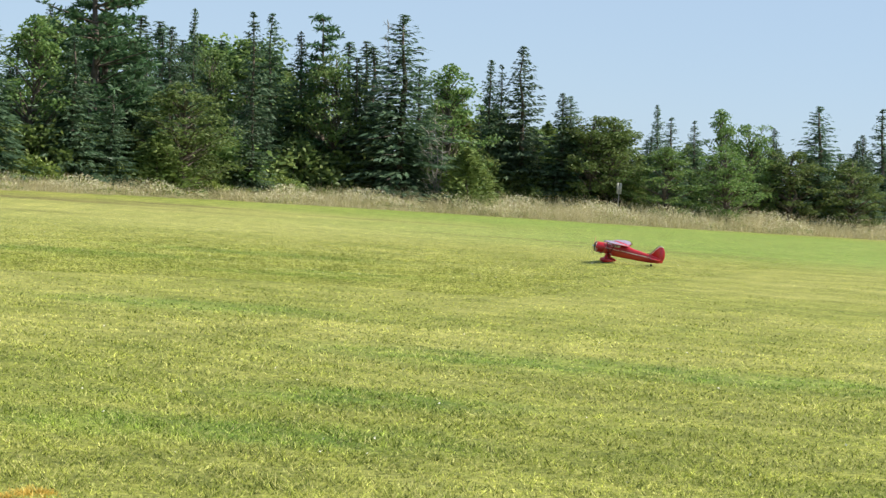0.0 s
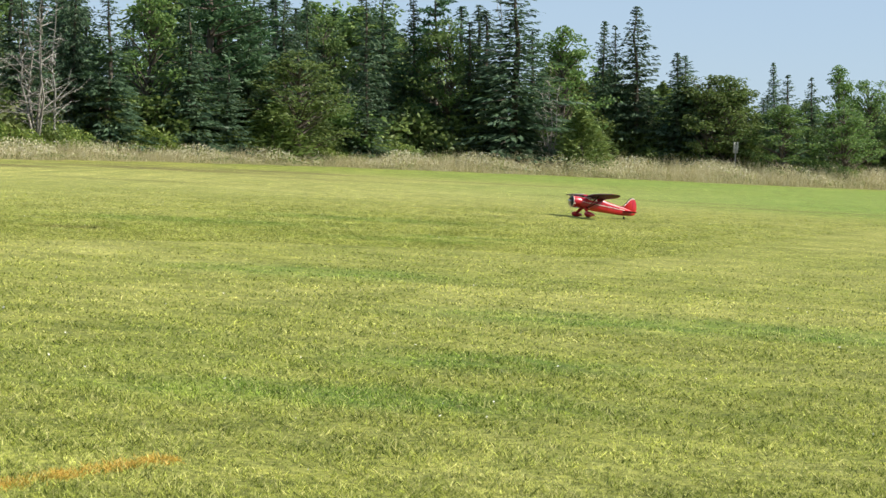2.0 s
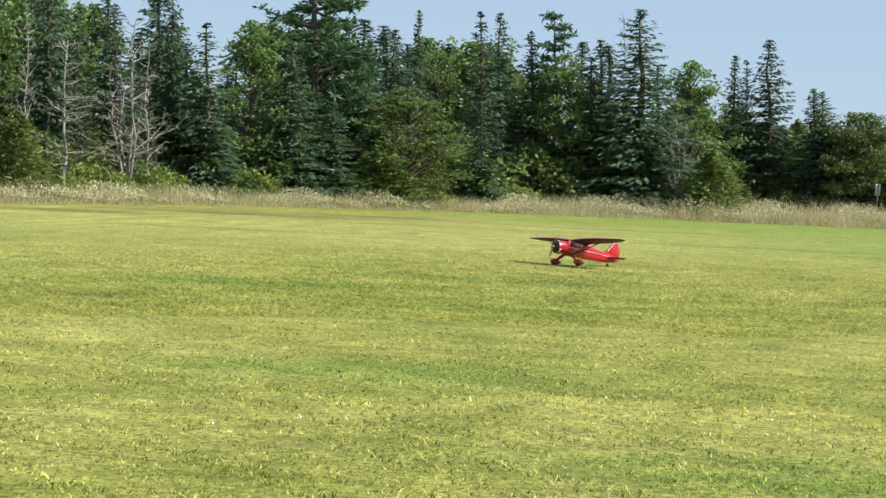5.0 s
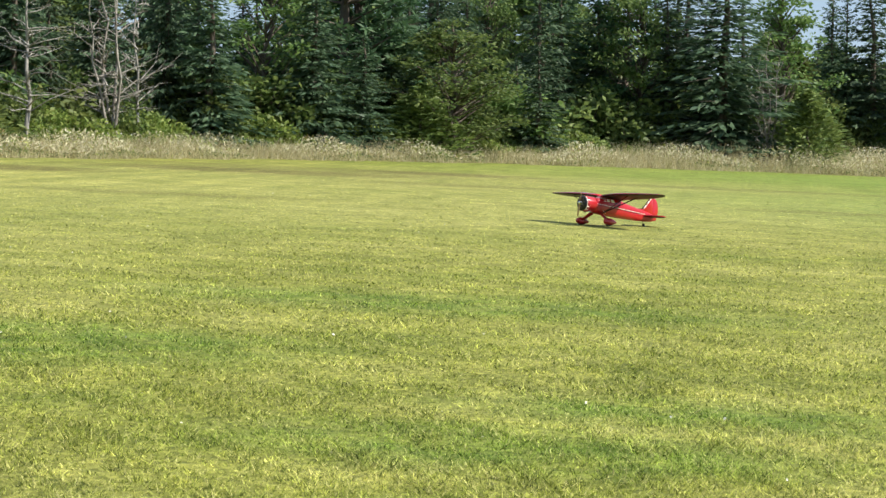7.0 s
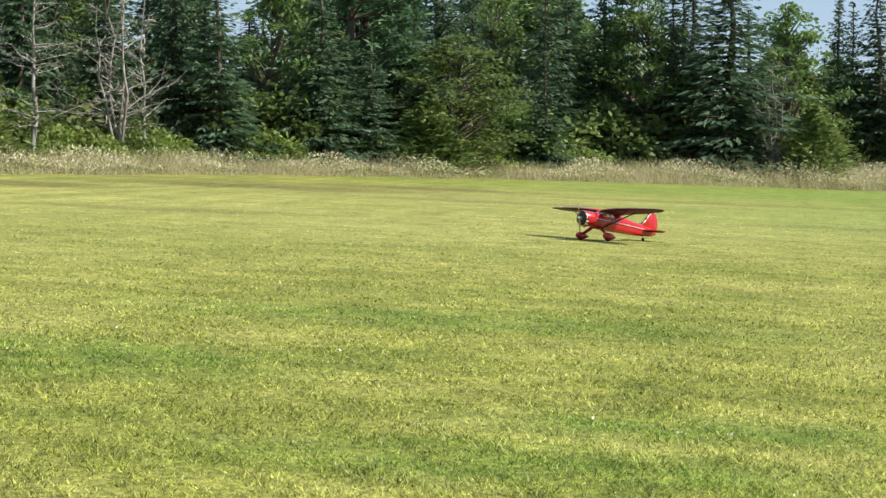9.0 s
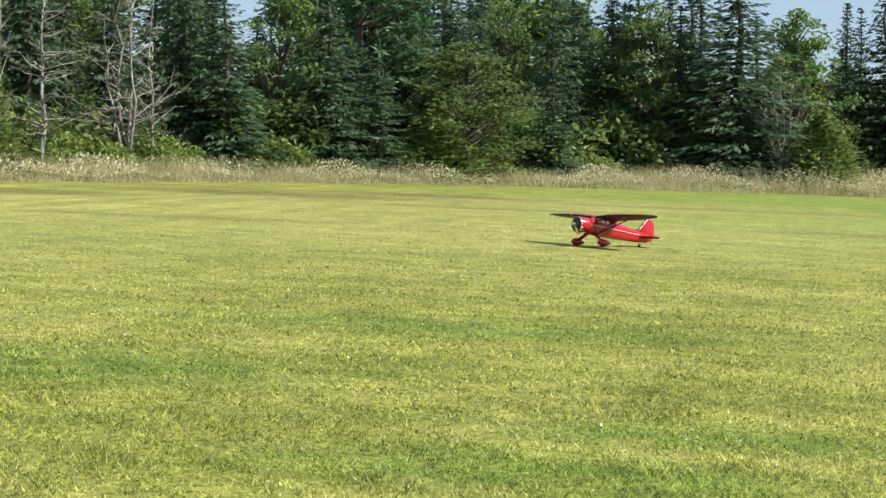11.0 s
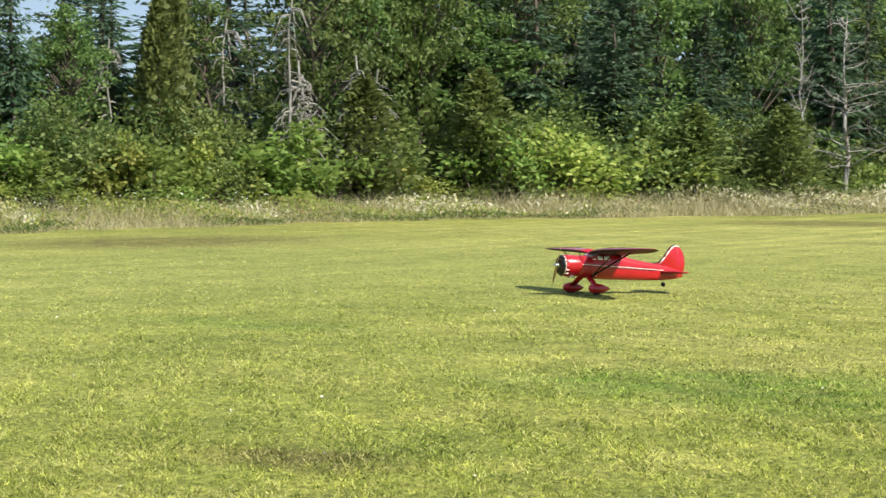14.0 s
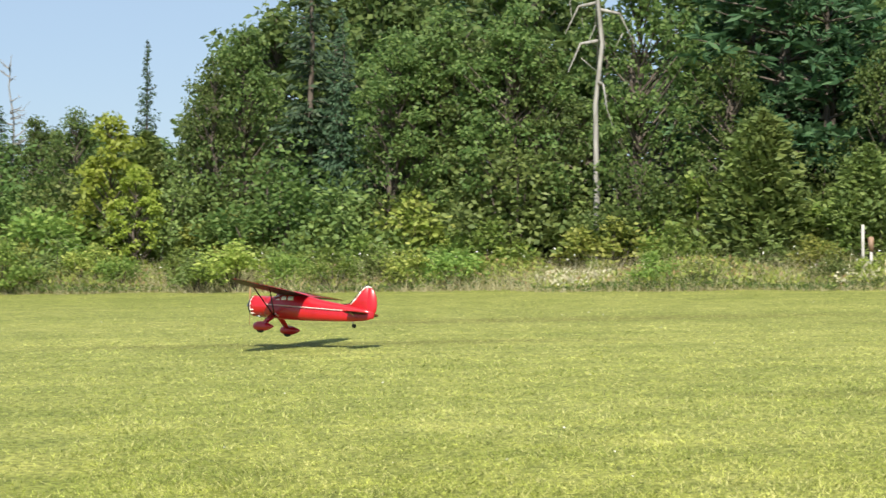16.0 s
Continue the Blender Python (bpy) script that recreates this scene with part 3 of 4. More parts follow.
def orange_line():
    rng = np.random.default_rng(9)
    n = 3200
    s = rng.random(n)
    w = rng.normal(size=n) * 0.055
    x, y = -1.55 + 1.15 * s + w * 0.86, -14.55 + 1.95 * s - w * 0.5
    keep = np.sin(s * 40) + rng.normal(size=n) * 0.8 > -0.7
    x, y = x[keep], y[keep]
    ob = array_mesh("painted_line", *blades(rng, x, y, rng.uniform(0.018, 0.036, len(x)), rng.uniform(0.005, 0.010, len(x)), 0.9), MAT["orange"])
    return tagged(ob, "faded orange marking line sprayed on the mown grass", "field marking", kind="stuff")


orange_line()


def rough_grass():
    """The unmown strip along the edge: dry grass, green weeds, rusty stalks and white flower heads."""
    rng = np.random.default_rng(21)
    n = 190000
    s = rng.uniform(*SEEN, n)
    off = rng.random(n) ** 1.1 * (6.0 + 5.0 * meadow(s))
    x, y = along_edge(s, off)
    clump = 0.55 + 0.45 * np.sin(s * 0.7 + np.sin(off * 2.1)) * np.sin(s * 0.23 + off)
    h = (0.20 + 0.58 * rng.random(n) ** 1.4) * (0.32 + 0.68 * np.clip(off / 1.3, 0, 1)) * (0.70 + 0.60 * clump) * (np.where(y > 50, 1.15, 1.0) + 0.75 * meadow(s))
    v, f = blades(rng, x, y, h, np.where(y > 50, rng.uniform(0.016, 0.042, n), rng.uniform(0.008, 0.022, n)), 0.6)
    ob = array_mesh("dry_grass", v, f, MAT["straw"])
    tagged(ob, "tall dry straw-coloured grass along the field edge", "tall grass", kind="stuff")
    for name, label, mat, n, lo, hi, top, size, west in (
            ("green_weeds", "rank green weeds among the tall dry grass", "weed", 140000, 0.10, 7.0, 0.75, 0.12, 0.60),
            ("edge_weeds", "dark green weeds at the foot of the tall grass", "leaf", 36000, 0.0, 0.9, 0.30, 0.09, 0.50),
            ("seed_heads", "pale fluffy seed heads over the tall grass", "fluff", 80000, 0.3, 4.2, 0.60, 0.13, 0.20),
            ("rusty_weeds", "rust-brown seed stalks in the tall grass", "rust", 15000, 0.2, 4.5, 0.60, 0.11, 0.35)):
        s = np.where(rng.random(n) < west, rng.uniform(SEEN[0], SEEN[0] + 0.42 * (SEEN[1] - SEEN[0]), n), rng.uniform(*SEEN, n))
        off = lo + (hi - lo) * rng.random(n) ** 0.8 * (1 + 0.6 * meadow(s))
        thick = np.sin(s * 0.9 + 2) + np.sin(s * 0.31 + off * 0.8) + rng.normal(size=n) * 0.6 > -0.5
        s, off = s[thick], off[thick]
        n = len(s)
        x, y = along_edge(s, off)
        if mat == "fluff":
            there = (y > 55) | (np.sin(s * 0.8) + np.sin(s * 0.29 + 2) > np.where(y > 36, 0.0, 1.1))
            s, off = s[there], off[there]
            n = len(s)
            x, y = along_edge(s, off)
        z = (0.50 + 0.50 * rng.random(n) ** 1.3 if mat == "fluff" else rng.random(n) ** 0.7) * top * (0.5 + 0.5 * np.clip(off / 1.8, 0, 1)) * (0.85 + 0.3 * np.sin(s * 1.3)) * (np.where(y > 50, 1.4, 1.0) + 0.6 * meadow(s)) * (0.75 if mat == "weed" else 1.0)
        c = np.stack([x, y, np.abs(z) + 0.03], 1)
        d = rng.normal(size=(n, 3)) + np.array([0, 0, 1.2])
        v, f = rhombs(rng, c, d, size * rng.uniform(0.7, 1.6, n), size * 0.4 * rng.uniform(0.6, 1.2, n), 2.5)
        ob = array_mesh(name, v, f, MAT[mat])
        tagged(ob, label, "weeds", kind="stuff")
    n = 4200
    s = rng.uniform(*SEEN, n)
    off = rng.uniform(1.2, 5.5, n)
    keep = np.sin(s * 0.6) + np.sin(s * 0.17 + 1) + rng.normal(size=n) * 0.5 > 0.1
    s, off = s[keep], off[keep]
    n = len(s)
    x, y = along_edge(s, off)
    c = np.stack([x, y, rng.uniform(0.35, 0.85, n) * (1 + 0.6 * meadow(s))], 1)
    ob = array_mesh("wild_flowers", *rhombs(rng, c, rng.normal(size=(n, 3)), rng.uniform(0.035, 0.07, n), rng.uniform(0.03, 0.06, n), 2.0), MAT["flower"])
    tagged(ob, "small white flower heads in the rough grass", "flowers", kind="stuff")


rough_grass()


# ---------------------------------------------------------------- woods: (x, y, height, width) of each tree
SPRUCE = [
    (-28.5, 70.0, 12.1, 3.1), (-27.2, 70.0, 9.3, 2.0), (-26.3, 73.0, 9.1, 2.6), (-26.2, 80.3, 13.5, 3.4), (-22.8, 77.1, 8.7, 3.8),
    (-19.7, 81.8, 8.3, 3.7), (-17.6, 88.9, 8.6, 2.9), (-17.5, 92.8, 9.3, 2.7), (-16.4, 94.1, 10.0, 3.4), (-15.5, 97.5, 11.5, 2.4),
    (-11.7, 97.8, 11.5, 3.8), (-11.0, 100.4, 11.7, 3.6), (-9.2, 101.3, 10.8, 3.2), (-5.5, 99.2, 9.2, 3.9), (-2.7, 98.5, 12.0, 5.9),
    (2.7, 105.6, 10.1, 3.0), (3.6, 105.8, 9.8, 2.6), (4.9, 106.0, 11.1, 4.1), (7.6, 104.6, 8.2, 3.7), (-11.2, 91.8, 5.9, 2.7),
    (-17.9, 83.4, 5.4, 2.8), (14.0, 107.6, 8.0, 2.3), (14.7, 105.7, 7.1, 3.0), (25.4, 111.7, 8.8, 4.7), (29.1, 114.8, 7.2, 3.2),
    (31.3, 119.3, 9.3, 4.2), (8.0, 104.7, 8.0, 3.3), (22.5, 113.3, 7.2, 2.8), (16.5, 108.2, 7.1, 2.7),
]
SPRUCEB = [
    (-31.7, 59.8, 9.8, 2.9), (-29.6, 61.4, 6.8, 3.4), (-27.8, 68.2, 10.7, 3.2), (-24.8, 77.2, 11.0, 2.6), (-35.1, 55.4, 9.8, 2.8),
    (-33.6, 56.5, 9.4, 3.2), (-31.6, 58.2, 6.8, 2.9), (-30.2, 65.0, 10.3, 2.3), (-39.7, 42.6, 6.5, 2.0), (-41.1, 36.4, 9.0, 2.4),
    (-39.7, 38.5, 8.3, 2.1), (-39.8, 42.3, 6.5, 2.0), (-51.9, -2.1, 6.6, 2.3), (-56.3, -7.7, 6.9, 1.0), (-51.1, -2.7, 9.5, 2.5),
    (-49.9, -1.9, 7.0, 1.3), (-32.8, 61.2, 10.5, 3.2), (-29.3, 60.3, 5.3, 2.3), (-41.3, 38.8, 8.5, 2.5),
]
PINE = [
    (-19.7, 88.2, 15.8, 6.5), (-7.7, 101.1, 11.8, 4.3), (-20.0, 91.7, 14.7, 6.0), (-44.9, 27.0, 8.6, 2.9), (-48.2, 11.4, 6.3, 2.7),
    (-47.7, 14.2, 9.6, 4.2), (-49.3, 16.3, 9.0, 3.3), (-49.9, 17.9, 9.5, 3.1), (-45.3, 22.3, 9.6, 4.2), (-46.7, 24.3, 9.1, 2.6),
    (-45.5, 29.8, 9.1, 3.0), (-48.0, 9.3, 10.6, 5.4), (-46.7, 9.9, 8.6, 2.6), (-47.6, 15.9, 10.2, 4.8), (-48.9, 17.9, 9.5, 3.0),
    (-49.4, 8.6, 8.9, 3.8), (-47.6, 10.3, 8.9, 3.7), (-46.6, 28.5, 8.8, 2.8),
]
MAPLE = [
    (-14.5, 87.1, 6.4, 5.4), (-21.9, 82.1, 9.2, 4.3), (-14.7, 99.8, 9.5, 3.6), (-6.9, 99.5, 9.4, 4.2), (0.2, 101.9, 9.3, 5.0),
    (9.4, 104.0, 7.0, 4.4), (10.7, 106.2, 6.6, 3.3), (18.4, 109.5, 8.0, 3.1), (20.5, 110.2, 7.4, 3.5), (17.9, 102.4, 5.4, 4.0),
    (10.8, 104.2, 6.8, 4.8), (23.2, 109.5, 5.7, 4.6), (27.4, 109.8, 5.2, 4.3), (14.0, 101.8, 5.0, 4.3), (-29.9, 65.4, 9.6, 3.1),
    (-37.0, 48.8, 9.1, 3.4), (-36.9, 51.4, 9.2, 2.9), (-31.6, 61.4, 9.4, 3.0), (-40.9, 41.2, 5.8, 2.4),
]
MAPLEB = [
    (-37.3, 50.5, 9.2, 3.1), (-36.1, 53.2, 9.8, 3.7), (-34.8, 57.9, 9.8, 3.7), (-44.0, 23.0, 5.4, 2.0), (-42.9, 29.0, 6.0, 1.6),
    (-43.2, 32.1, 8.1, 1.9), (-42.0, 33.4, 5.6, 2.6), (-40.8, 34.4, 5.4, 2.3), (-40.1, 36.7, 8.2, 1.9), (-41.2, 39.1, 6.8, 1.8),
    (-39.3, 40.4, 6.1, 2.4), (-38.9, 45.8, 7.0, 2.8), (-46.4, 12.5, 5.6, 2.4), (-39.8, 23.7, 3.6, 1.7), (-51.3, -0.4, 6.6, 2.5),
    (-49.8, 0.8, 6.6, 2.7), (-49.5, 2.2, 6.7, 2.7), (-48.2, 3.2, 6.0, 2.2), (-48.3, 5.6, 8.0, 2.9), (-46.2, 7.5, 5.6, 2.6),
]
MAPLEC = [
    (-45.3, 11.0, 5.5, 2.0), (-46.2, 13.5, 5.2, 2.4), (-54.0, -10.3, 4.6, 1.6), (-52.8, -9.1, 4.8, 1.9), (-51.7, -4.5, 6.8, 2.6),
    (-50.9, -5.2, 6.0, 1.9), (-49.3, -0.5, 6.3, 2.7), (-49.8, 1.0, 7.1, 3.2), (-48.4, 2.4, 6.9, 2.9), (-52.0, -5.8, 4.8, 1.7),
    (-54.2, -12.4, 4.9, 2.6), (-54.4, -14.0, 5.5, 2.9), (-35.1, 55.3, 6.9, 4.2), (-36.8, 53.9, 7.5, 3.8), (-43.9, 17.3, 5.1, 1.5),
    (-35.3, 55.0, 9.1, 2.8),
]
GOLD = [
    (-40.1, 20.7, 3.3, 1.4), (-49.6, -7.7, 4.5, 2.2), (-48.5, -6.9, 3.1, 1.6), (-40.1, 20.6, 3.3, 1.4),
]
CEDAR = [
    (-38.6, 43.8, 8.2, 2.2), (-38.0, 42.7, 6.4, 2.3), (-36.3, 52.9, 9.1, 2.8), (-15.6, 85.0, 3.4, 4.1), (1.5, 97.4, 4.1, 4.1),
    (-44.4, 8.0, 3.9, 2.9), (-44.5, 7.7, 3.7, 2.6), (-42.2, 15.8, 3.3, 2.5), (-39.0, 30.1, 3.0, 2.6), (-34.8, 50.0, 3.5, 2.6),
    (-32.9, 52.0, 4.6, 3.4), (-34.6, 48.1, 4.3, 3.1), (-28.5, 58.3, 3.6, 3.2), (-26.6, 61.1, 3.6, 3.3), (-43.4, 10.1, 3.1, 2.4),
    (-38.9, 30.5, 3.4, 3.2),
]
BARE = [
    (-25.6, 64.3, 6.8, 3.7), (-25.0, 70.9, 8.3, 3.6), (-24.5, 72.5, 7.8, 2.6), (-3.6, 99.1, 11.7, 2.1),
    (-0.7, 97.5, 6.8, 2.4), (-27.7, 65.4, 9.8, 1.9), (-38.5, 47.5, 5.8, 1.9), (-36.0, 55.5, 5.2, 2.5), (-41.5, 34.5, 5.4, 2.2),
    (-41.1, 35.8, 5.2, 1.4), (-44.8, 19.2, 8.9, 2.4), (-44.6, 19.9, 8.8, 2.6), (-44.4, 20.7, 8.2, 1.7), (-43.9, 24.7, 9.1, 1.3),
    (-55.0, -11.3, 6.4, 2.3), (-33.6, 58.5, 5.4, 2.5), (-40.3, 39.4, 4.7, 0.9), (-43.9, 24.7, 8.0, 1.5),
]
SKIRT = [
    (-34.9, 48.1, 4.9, 1.6), (-34.8, 49.0, 4.5, 1.5), (-35.7, 46.3, 4.7, 1.7), (-40.4, 25.7, 5.0, 1.5),
]
POLE = [
    (-46.6, 4.3, 10.0, 1.25), (-35.6, 45.8, 6.6, 0.9), (-41.8, 27.0, 7.8, 0.8), (-39.2, 41.8, 5.2, 0.8), (-38.3, 46.0, 6.0, 1.0),
]


def tilt_at(az):
    return float(np.interp(az, [-20, 5, 12, 20, 30, 45, 58, 75, 90, 105], [-3.0, -2.5, -2.1, -1.2, -0.4, -0.3, 0, 0.4, 0.9, 1.2]))


class Kind:
    """A kind of plant: built once, then copied to its places."""

    def __init__(self, protos, width, height):
        self.protos, self.width, self.height = protos, width, height
        self.places = [[] for p in protos]
        self.count = 0

    def plant(self, x, y, h, w, rng):
        az = math.degrees(math.atan2(-x, y))
        slope = radians(tilt_at(az)) + rng.normal() * 0.008
        right = Vector((math.cos(radians(az)), math.sin(radians(az)), 0))
        axis = Vector((0, 0, 1)).cross(right)
        m = (Matrix.Translation((x, y, -0.03)) @ Matrix.Rotation(slope, 4, axis) @ Matrix.Rotation(rng.random() * 6.28, 4, "Z")
             @ Matrix.Diagonal((w / self.width, w / self.width, h / self.height, 1)))
        self.places[self.count % len(self.protos)].append(m)
        self.count += 1

    def finish(self):
        for proto, places in zip(self.protos, self.places):
            for m in places[1:]:
                copy_thing(proto, m)
            if places:
                proto.matrix_basis = places[0]


rng_w = np.random.default_rng(77)
SPRUCES = Kind([build_spruce(1, 0.95, "tall dark green spruce with drooping boughs in the wood"),
                build_spruce(2, 0.80, "narrow dark spruce with gaps between its boughs", 1.7, 0.08),
                build_spruce(3, 0.90, "dense spruce tapering to a thin leader", 2.1)], 2.6, 10)
PINES = Kind([build_pine(11, "broad dark green pine with tiered boughs"), build_pine(12, "tall pine with layered needle tufts")], 3.6, 10)
MAPLES = Kind([build_broadleaf(31, "broadleaf_tree", "green leafy tree at the edge of the wood", "tree", "trees along the field", 58, 105, 2.6, 0.08, 0.21),
               build_broadleaf(32, "broadleaf_tree", "slender green leafy tree with an uneven crown", "tree", "trees along the field", 54, 90, 2.3, 0.06, 0.21),
               build_broadleaf(33, "broadleaf_tree", "broad green leafy tree with gaps in its crown", "tree", "trees along the field", 60, 95, 2.8, 0.06, 0.21)], 4.0, 10)
GOLDS = Kind([build_broadleaf(35, "yellowing_tree", "small tree with bright yellow-green leaves", "tree", "trees along the field", 36, 70, 2.4, 0.06, 0.36, "gold")], 4.8, 10)
CEDARS = Kind([build_cedar(41, "bushy olive-green cedar at the wood's edge"), build_cedar(42, "ragged olive-green cedar with upswept sprays")], 5.6, 10)
BARES = Kind([build_bare(51, "leafless grey tree with fine twigs", "dead"), build_bare(52, "leafless clump of pale stems", "birch", 1.5, 4),
              build_bare(53, "dead brown-grey tree with thin branches", "dead", 1.3)], 3.0, 10)
SKIRTED = Kind([build_snag(61, "grey dead spruce with drooping broken boughs"), build_snag(63, "grey dead spruce with tangled hanging boughs")], 2.0, 10)
POLES = Kind([build_snag(62, "bare grey dead stem without bark", False)], 1.6, 10)
SHRUBS = Kind([build_shrub(71, "leafy green shrub at the field edge"), build_shrub(72, "low olive-green shrub at the field edge", "cedar"),
               build_shrub(73, "bright green shrub in the rough grass", "weed"), build_shrub(74, "dense green shrub below the trees", "bush", 1500)], 2.2, 2.0)
FAR_SHRUBS = Kind([build_shrub(75, "green shrub at the far edge of the field", "leaf", 1000, 1.15, name="bush"), build_shrub(76, "olive-green shrub at the far edge of the field", "cedar", 1000, 1.15, name="bush"),
                   build_shrub(77, "dark green shrub in the far rough grass", "leaf", 1000, 1.15, name="bush")], 2.2, 2.0)
THICKETS = Kind([build_shrub(78, "dense olive-green thicket below the trees", "cedar", 2900, 0.62, name="thicket"), build_shrub(79, "tangled green thicket at the wood's edge", "leaf", 2900, 0.62, name="thicket"),
                 build_shrub(80, "rounded olive-green bush at the wood's edge", "cedar", 2600, 0.66, name="thicket")], 2.2, 2.0)
BACK_SPRUCES = Kind([build_spruce(7, 0.62, "dark spruce deep in the wood")], 2.6, 10)
BACK_MAPLES = Kind([build_broadleaf(37, "broadleaf_tree", "green leafy tree deep in the wood", "tree", "trees along the field", 40, 95, 2.6, 0.08, 0.29)], 4.0, 10)
NEAR_MAPLES = Kind([build_broadleaf(38, "broadleaf_tree", "leafy green tree with a full uneven crown", "tree", "trees along the field", 75, 100, 2.6, 0.06, 0.19),
                    build_broadleaf(39, "broadleaf_tree", "leafy green tree with a loose crown", "tree", "trees along the field", 65, 95, 2.4, 0.05, 0.19)], 4.0, 10)
for kind, lists in ((SPRUCES, (SPRUCE, SPRUCEB)), (PINES, (PINE,)), (MAPLES, (MAPLE,)), (NEAR_MAPLES, (MAPLEB, MAPLEC)), (GOLDS, (GOLD,)), (CEDARS, (CEDAR,)), (BARES, (BARE,)), (SKIRTED, (SKIRT,)), (POLES, (POLE,))):
    for rows_here in lists:
        for x, y, h, w in rows_here:
            kind.plant(x, y, h, w, rng_w)


def fill_woods():
    """Undergrowth along the edge and plainer trees behind, in rows: offset from the edge, heights, spacing."""
    s0, s1 = SEEN
    for near, far, low, high, step, mixture in ((0.5, 1.9, 0.75, 1.15, 0.95, "front"), (2.6, 4.4, 0.5, 1.1, 1.5, "shrub"), (4.2, 6.6, 1.2, 2.4, 1.15, "shrub"),  (5.2, 7.4, 2.3, 3.7, 1.35, "thicket"), (6.8, 9.0, 2.2, 3.8, 2.4, "young"),
                                                (9.0, 12.5, 3.6, 5.4, 2.2, "young"), (13.0, 17.0, 4.8, 6.4, 2.1, "tall"), (17.0, 22.0, 5.0, 6.8, 2.1, "tall"), (23.0, 29.0, 5.4, 7.2, 2.6, "tall")):
        s = s0
        while s < s1:
            x, y = along_edge(s, rng_w.uniform(near, far) + (1.2 if s > s0 + 0.5 * (s1 - s0) else 0.0) + 3.5 * float(meadow(s)))
            x, y = float(x), float(y)
            far_part = min(1.0, max(0.0, (math.hypot(x, y) - 50) / 35))       # the wood is taller at the far end
            az = math.degrees(math.atan2(-x, y))
            h = rng_w.uniform(low, high) * (1 + 0.45 * far_part if mixture == "shrub" else 0.9 + 0.3 * far_part)
            if mixture == "tall":
                h = h * 1.5 if 22 < az < 94 else h * 1.40 if az > 1 else h
                h = min(h, 5.4) if 46 < az < 53 else min(h, 4.7) if az > 95 else min(h, 6.2) if az < -2 else h
            pick = rng_w.random()
            if mixture == "front":
                if az > 88.5 or (az > 60 and pick < 0.22):
                    h *= 1.2 if az > 88.5 else 0.75
                    SHRUBS.plant(x, y, h, h * rng_w.uniform(1.2, 1.8), rng_w)
            elif mixture == "thicket":
                h *= 1.0 if az > 24 else 0.85
                if x < 30:
                    THICKETS.plant(x, y, h, h * rng_w.uniform(0.95, 1.45), rng_w)
            elif mixture == "shrub":
                if x < -28:
                    h *= 1.35 if az > 80 and low < 1 else 1.0
                    SHRUBS.plant(x, y, h, h * rng_w.uniform(1.1, 1.7), rng_w)
                elif pick < 0.8:
                    FAR_SHRUBS.plant(x, y, h * 1.1, h * rng_w.uniform(1.2, 1.8), rng_w)
            elif mixture == "young":
                kind = CEDARS if pick < 0.33 else (NEAR_MAPLES if x < -28 else MAPLES) if pick < (0.52 if 24 < az < 60 else 0.74) else SPRUCES
                kind.plant(x, y, h * (1.15 if kind is SPRUCES else 1), h * rng_w.uniform(0.55, 0.85) * (0.7 if kind is SPRUCES else 1), rng_w)
            else:
                kind = BACK_SPRUCES if pick < (0.78 if 24 < az < 60 else 0.45 + 0.25 * far_part) else BACK_MAPLES
                kind.plant(x, y, h, h * rng_w.uniform(0.40, 0.62), rng_w)
            s += step * rng_w.uniform(0.65, 1.35)


fill_woods()


def undergrowth():
    """The unbroken belt of brush below the far trees."""
    rng = np.random.default_rng(91)
    for name, label, mat, n, near, far, tall in (("brush", "unbroken belt of green brush below the far trees", "leaf", 78000, 4.0, 7.0, 3.4),
                                                 ("low_brush", "fresh green brush behind the far rough grass", "bush", 62000, 3.0, 5.4, 2.6),
                                                 ("olive_brush", "olive-green brush at the wood's edge", "cedar", 40000, 3.6, 8.0, 2.6)):
        s = rng.uniform(SEEN[0] + 0.46 * (SEEN[1] - SEEN[0]), SEEN[1], n)
        off = rng.uniform(near, far, n) + 4.5 * meadow(s)
        x, y = along_edge(s, off)
        lump = 0.55 + 0.25 * np.sin(s * 1.1 + len(name)) + 0.2 * np.sin(s * 2.7 + off * 1.7) + 0.2 * np.sin(s * 0.37 + off)
        roof = tall * np.clip(lump, 0.40, 0.80) * (0.65 + 0.35 * np.clip((off - near - 4.5 * meadow(s)) / 2.5, 0, 1))
        roof = roof * (1 - 0.5 * meadow(s))
        z = roof * rng.random(n) ** 0.55 + rng.normal(size=n) * 0.06
        c = np.stack([x, y, np.abs(z) + 0.03], 1)
        d = rng.normal(size=(n, 3)) + np.array([0, 0, 0.4])
        ob = array_mesh(name, *rhombs(rng, c, d, rng.uniform(0.14, 0.28, n), rng.uniform(0.08, 0.15, n), 2.6), MAT[mat])
        tagged(ob, label, "undergrowth", kind="stuff")


undergrowth()


def clover():
    """Small white and yellow flowers scattered over the mown grass."""
    rng = np.random.default_rng(93)
    n = 380
    r = 9.0 * (42 / 9.0) ** rng.random(n)
    a = np.radians(rng.uniform(-15, 100, n))
    x, y = -r * np.sin(a), r * np.cos(a)
    x[:130], y[:130] = rng.uniform(-4, 8, 130), rng.uniform(-13, 4, 130)
    c = np.stack([x, y, rng.uniform(0.02, 0.045, n)], 1)
    ob = array_mesh("clover_flowers", *rhombs(rng, c, rng.normal(size=(n, 3)) * np.array([1, 1, 0.3]), rng.uniform(0.012, 0.028, n), rng.uniform(0.012, 0.024, n), 0.8), MAT["flower"])
    tagged(ob, "tiny white clover flowers scattered in the mown grass", "flowers", kind="stuff")


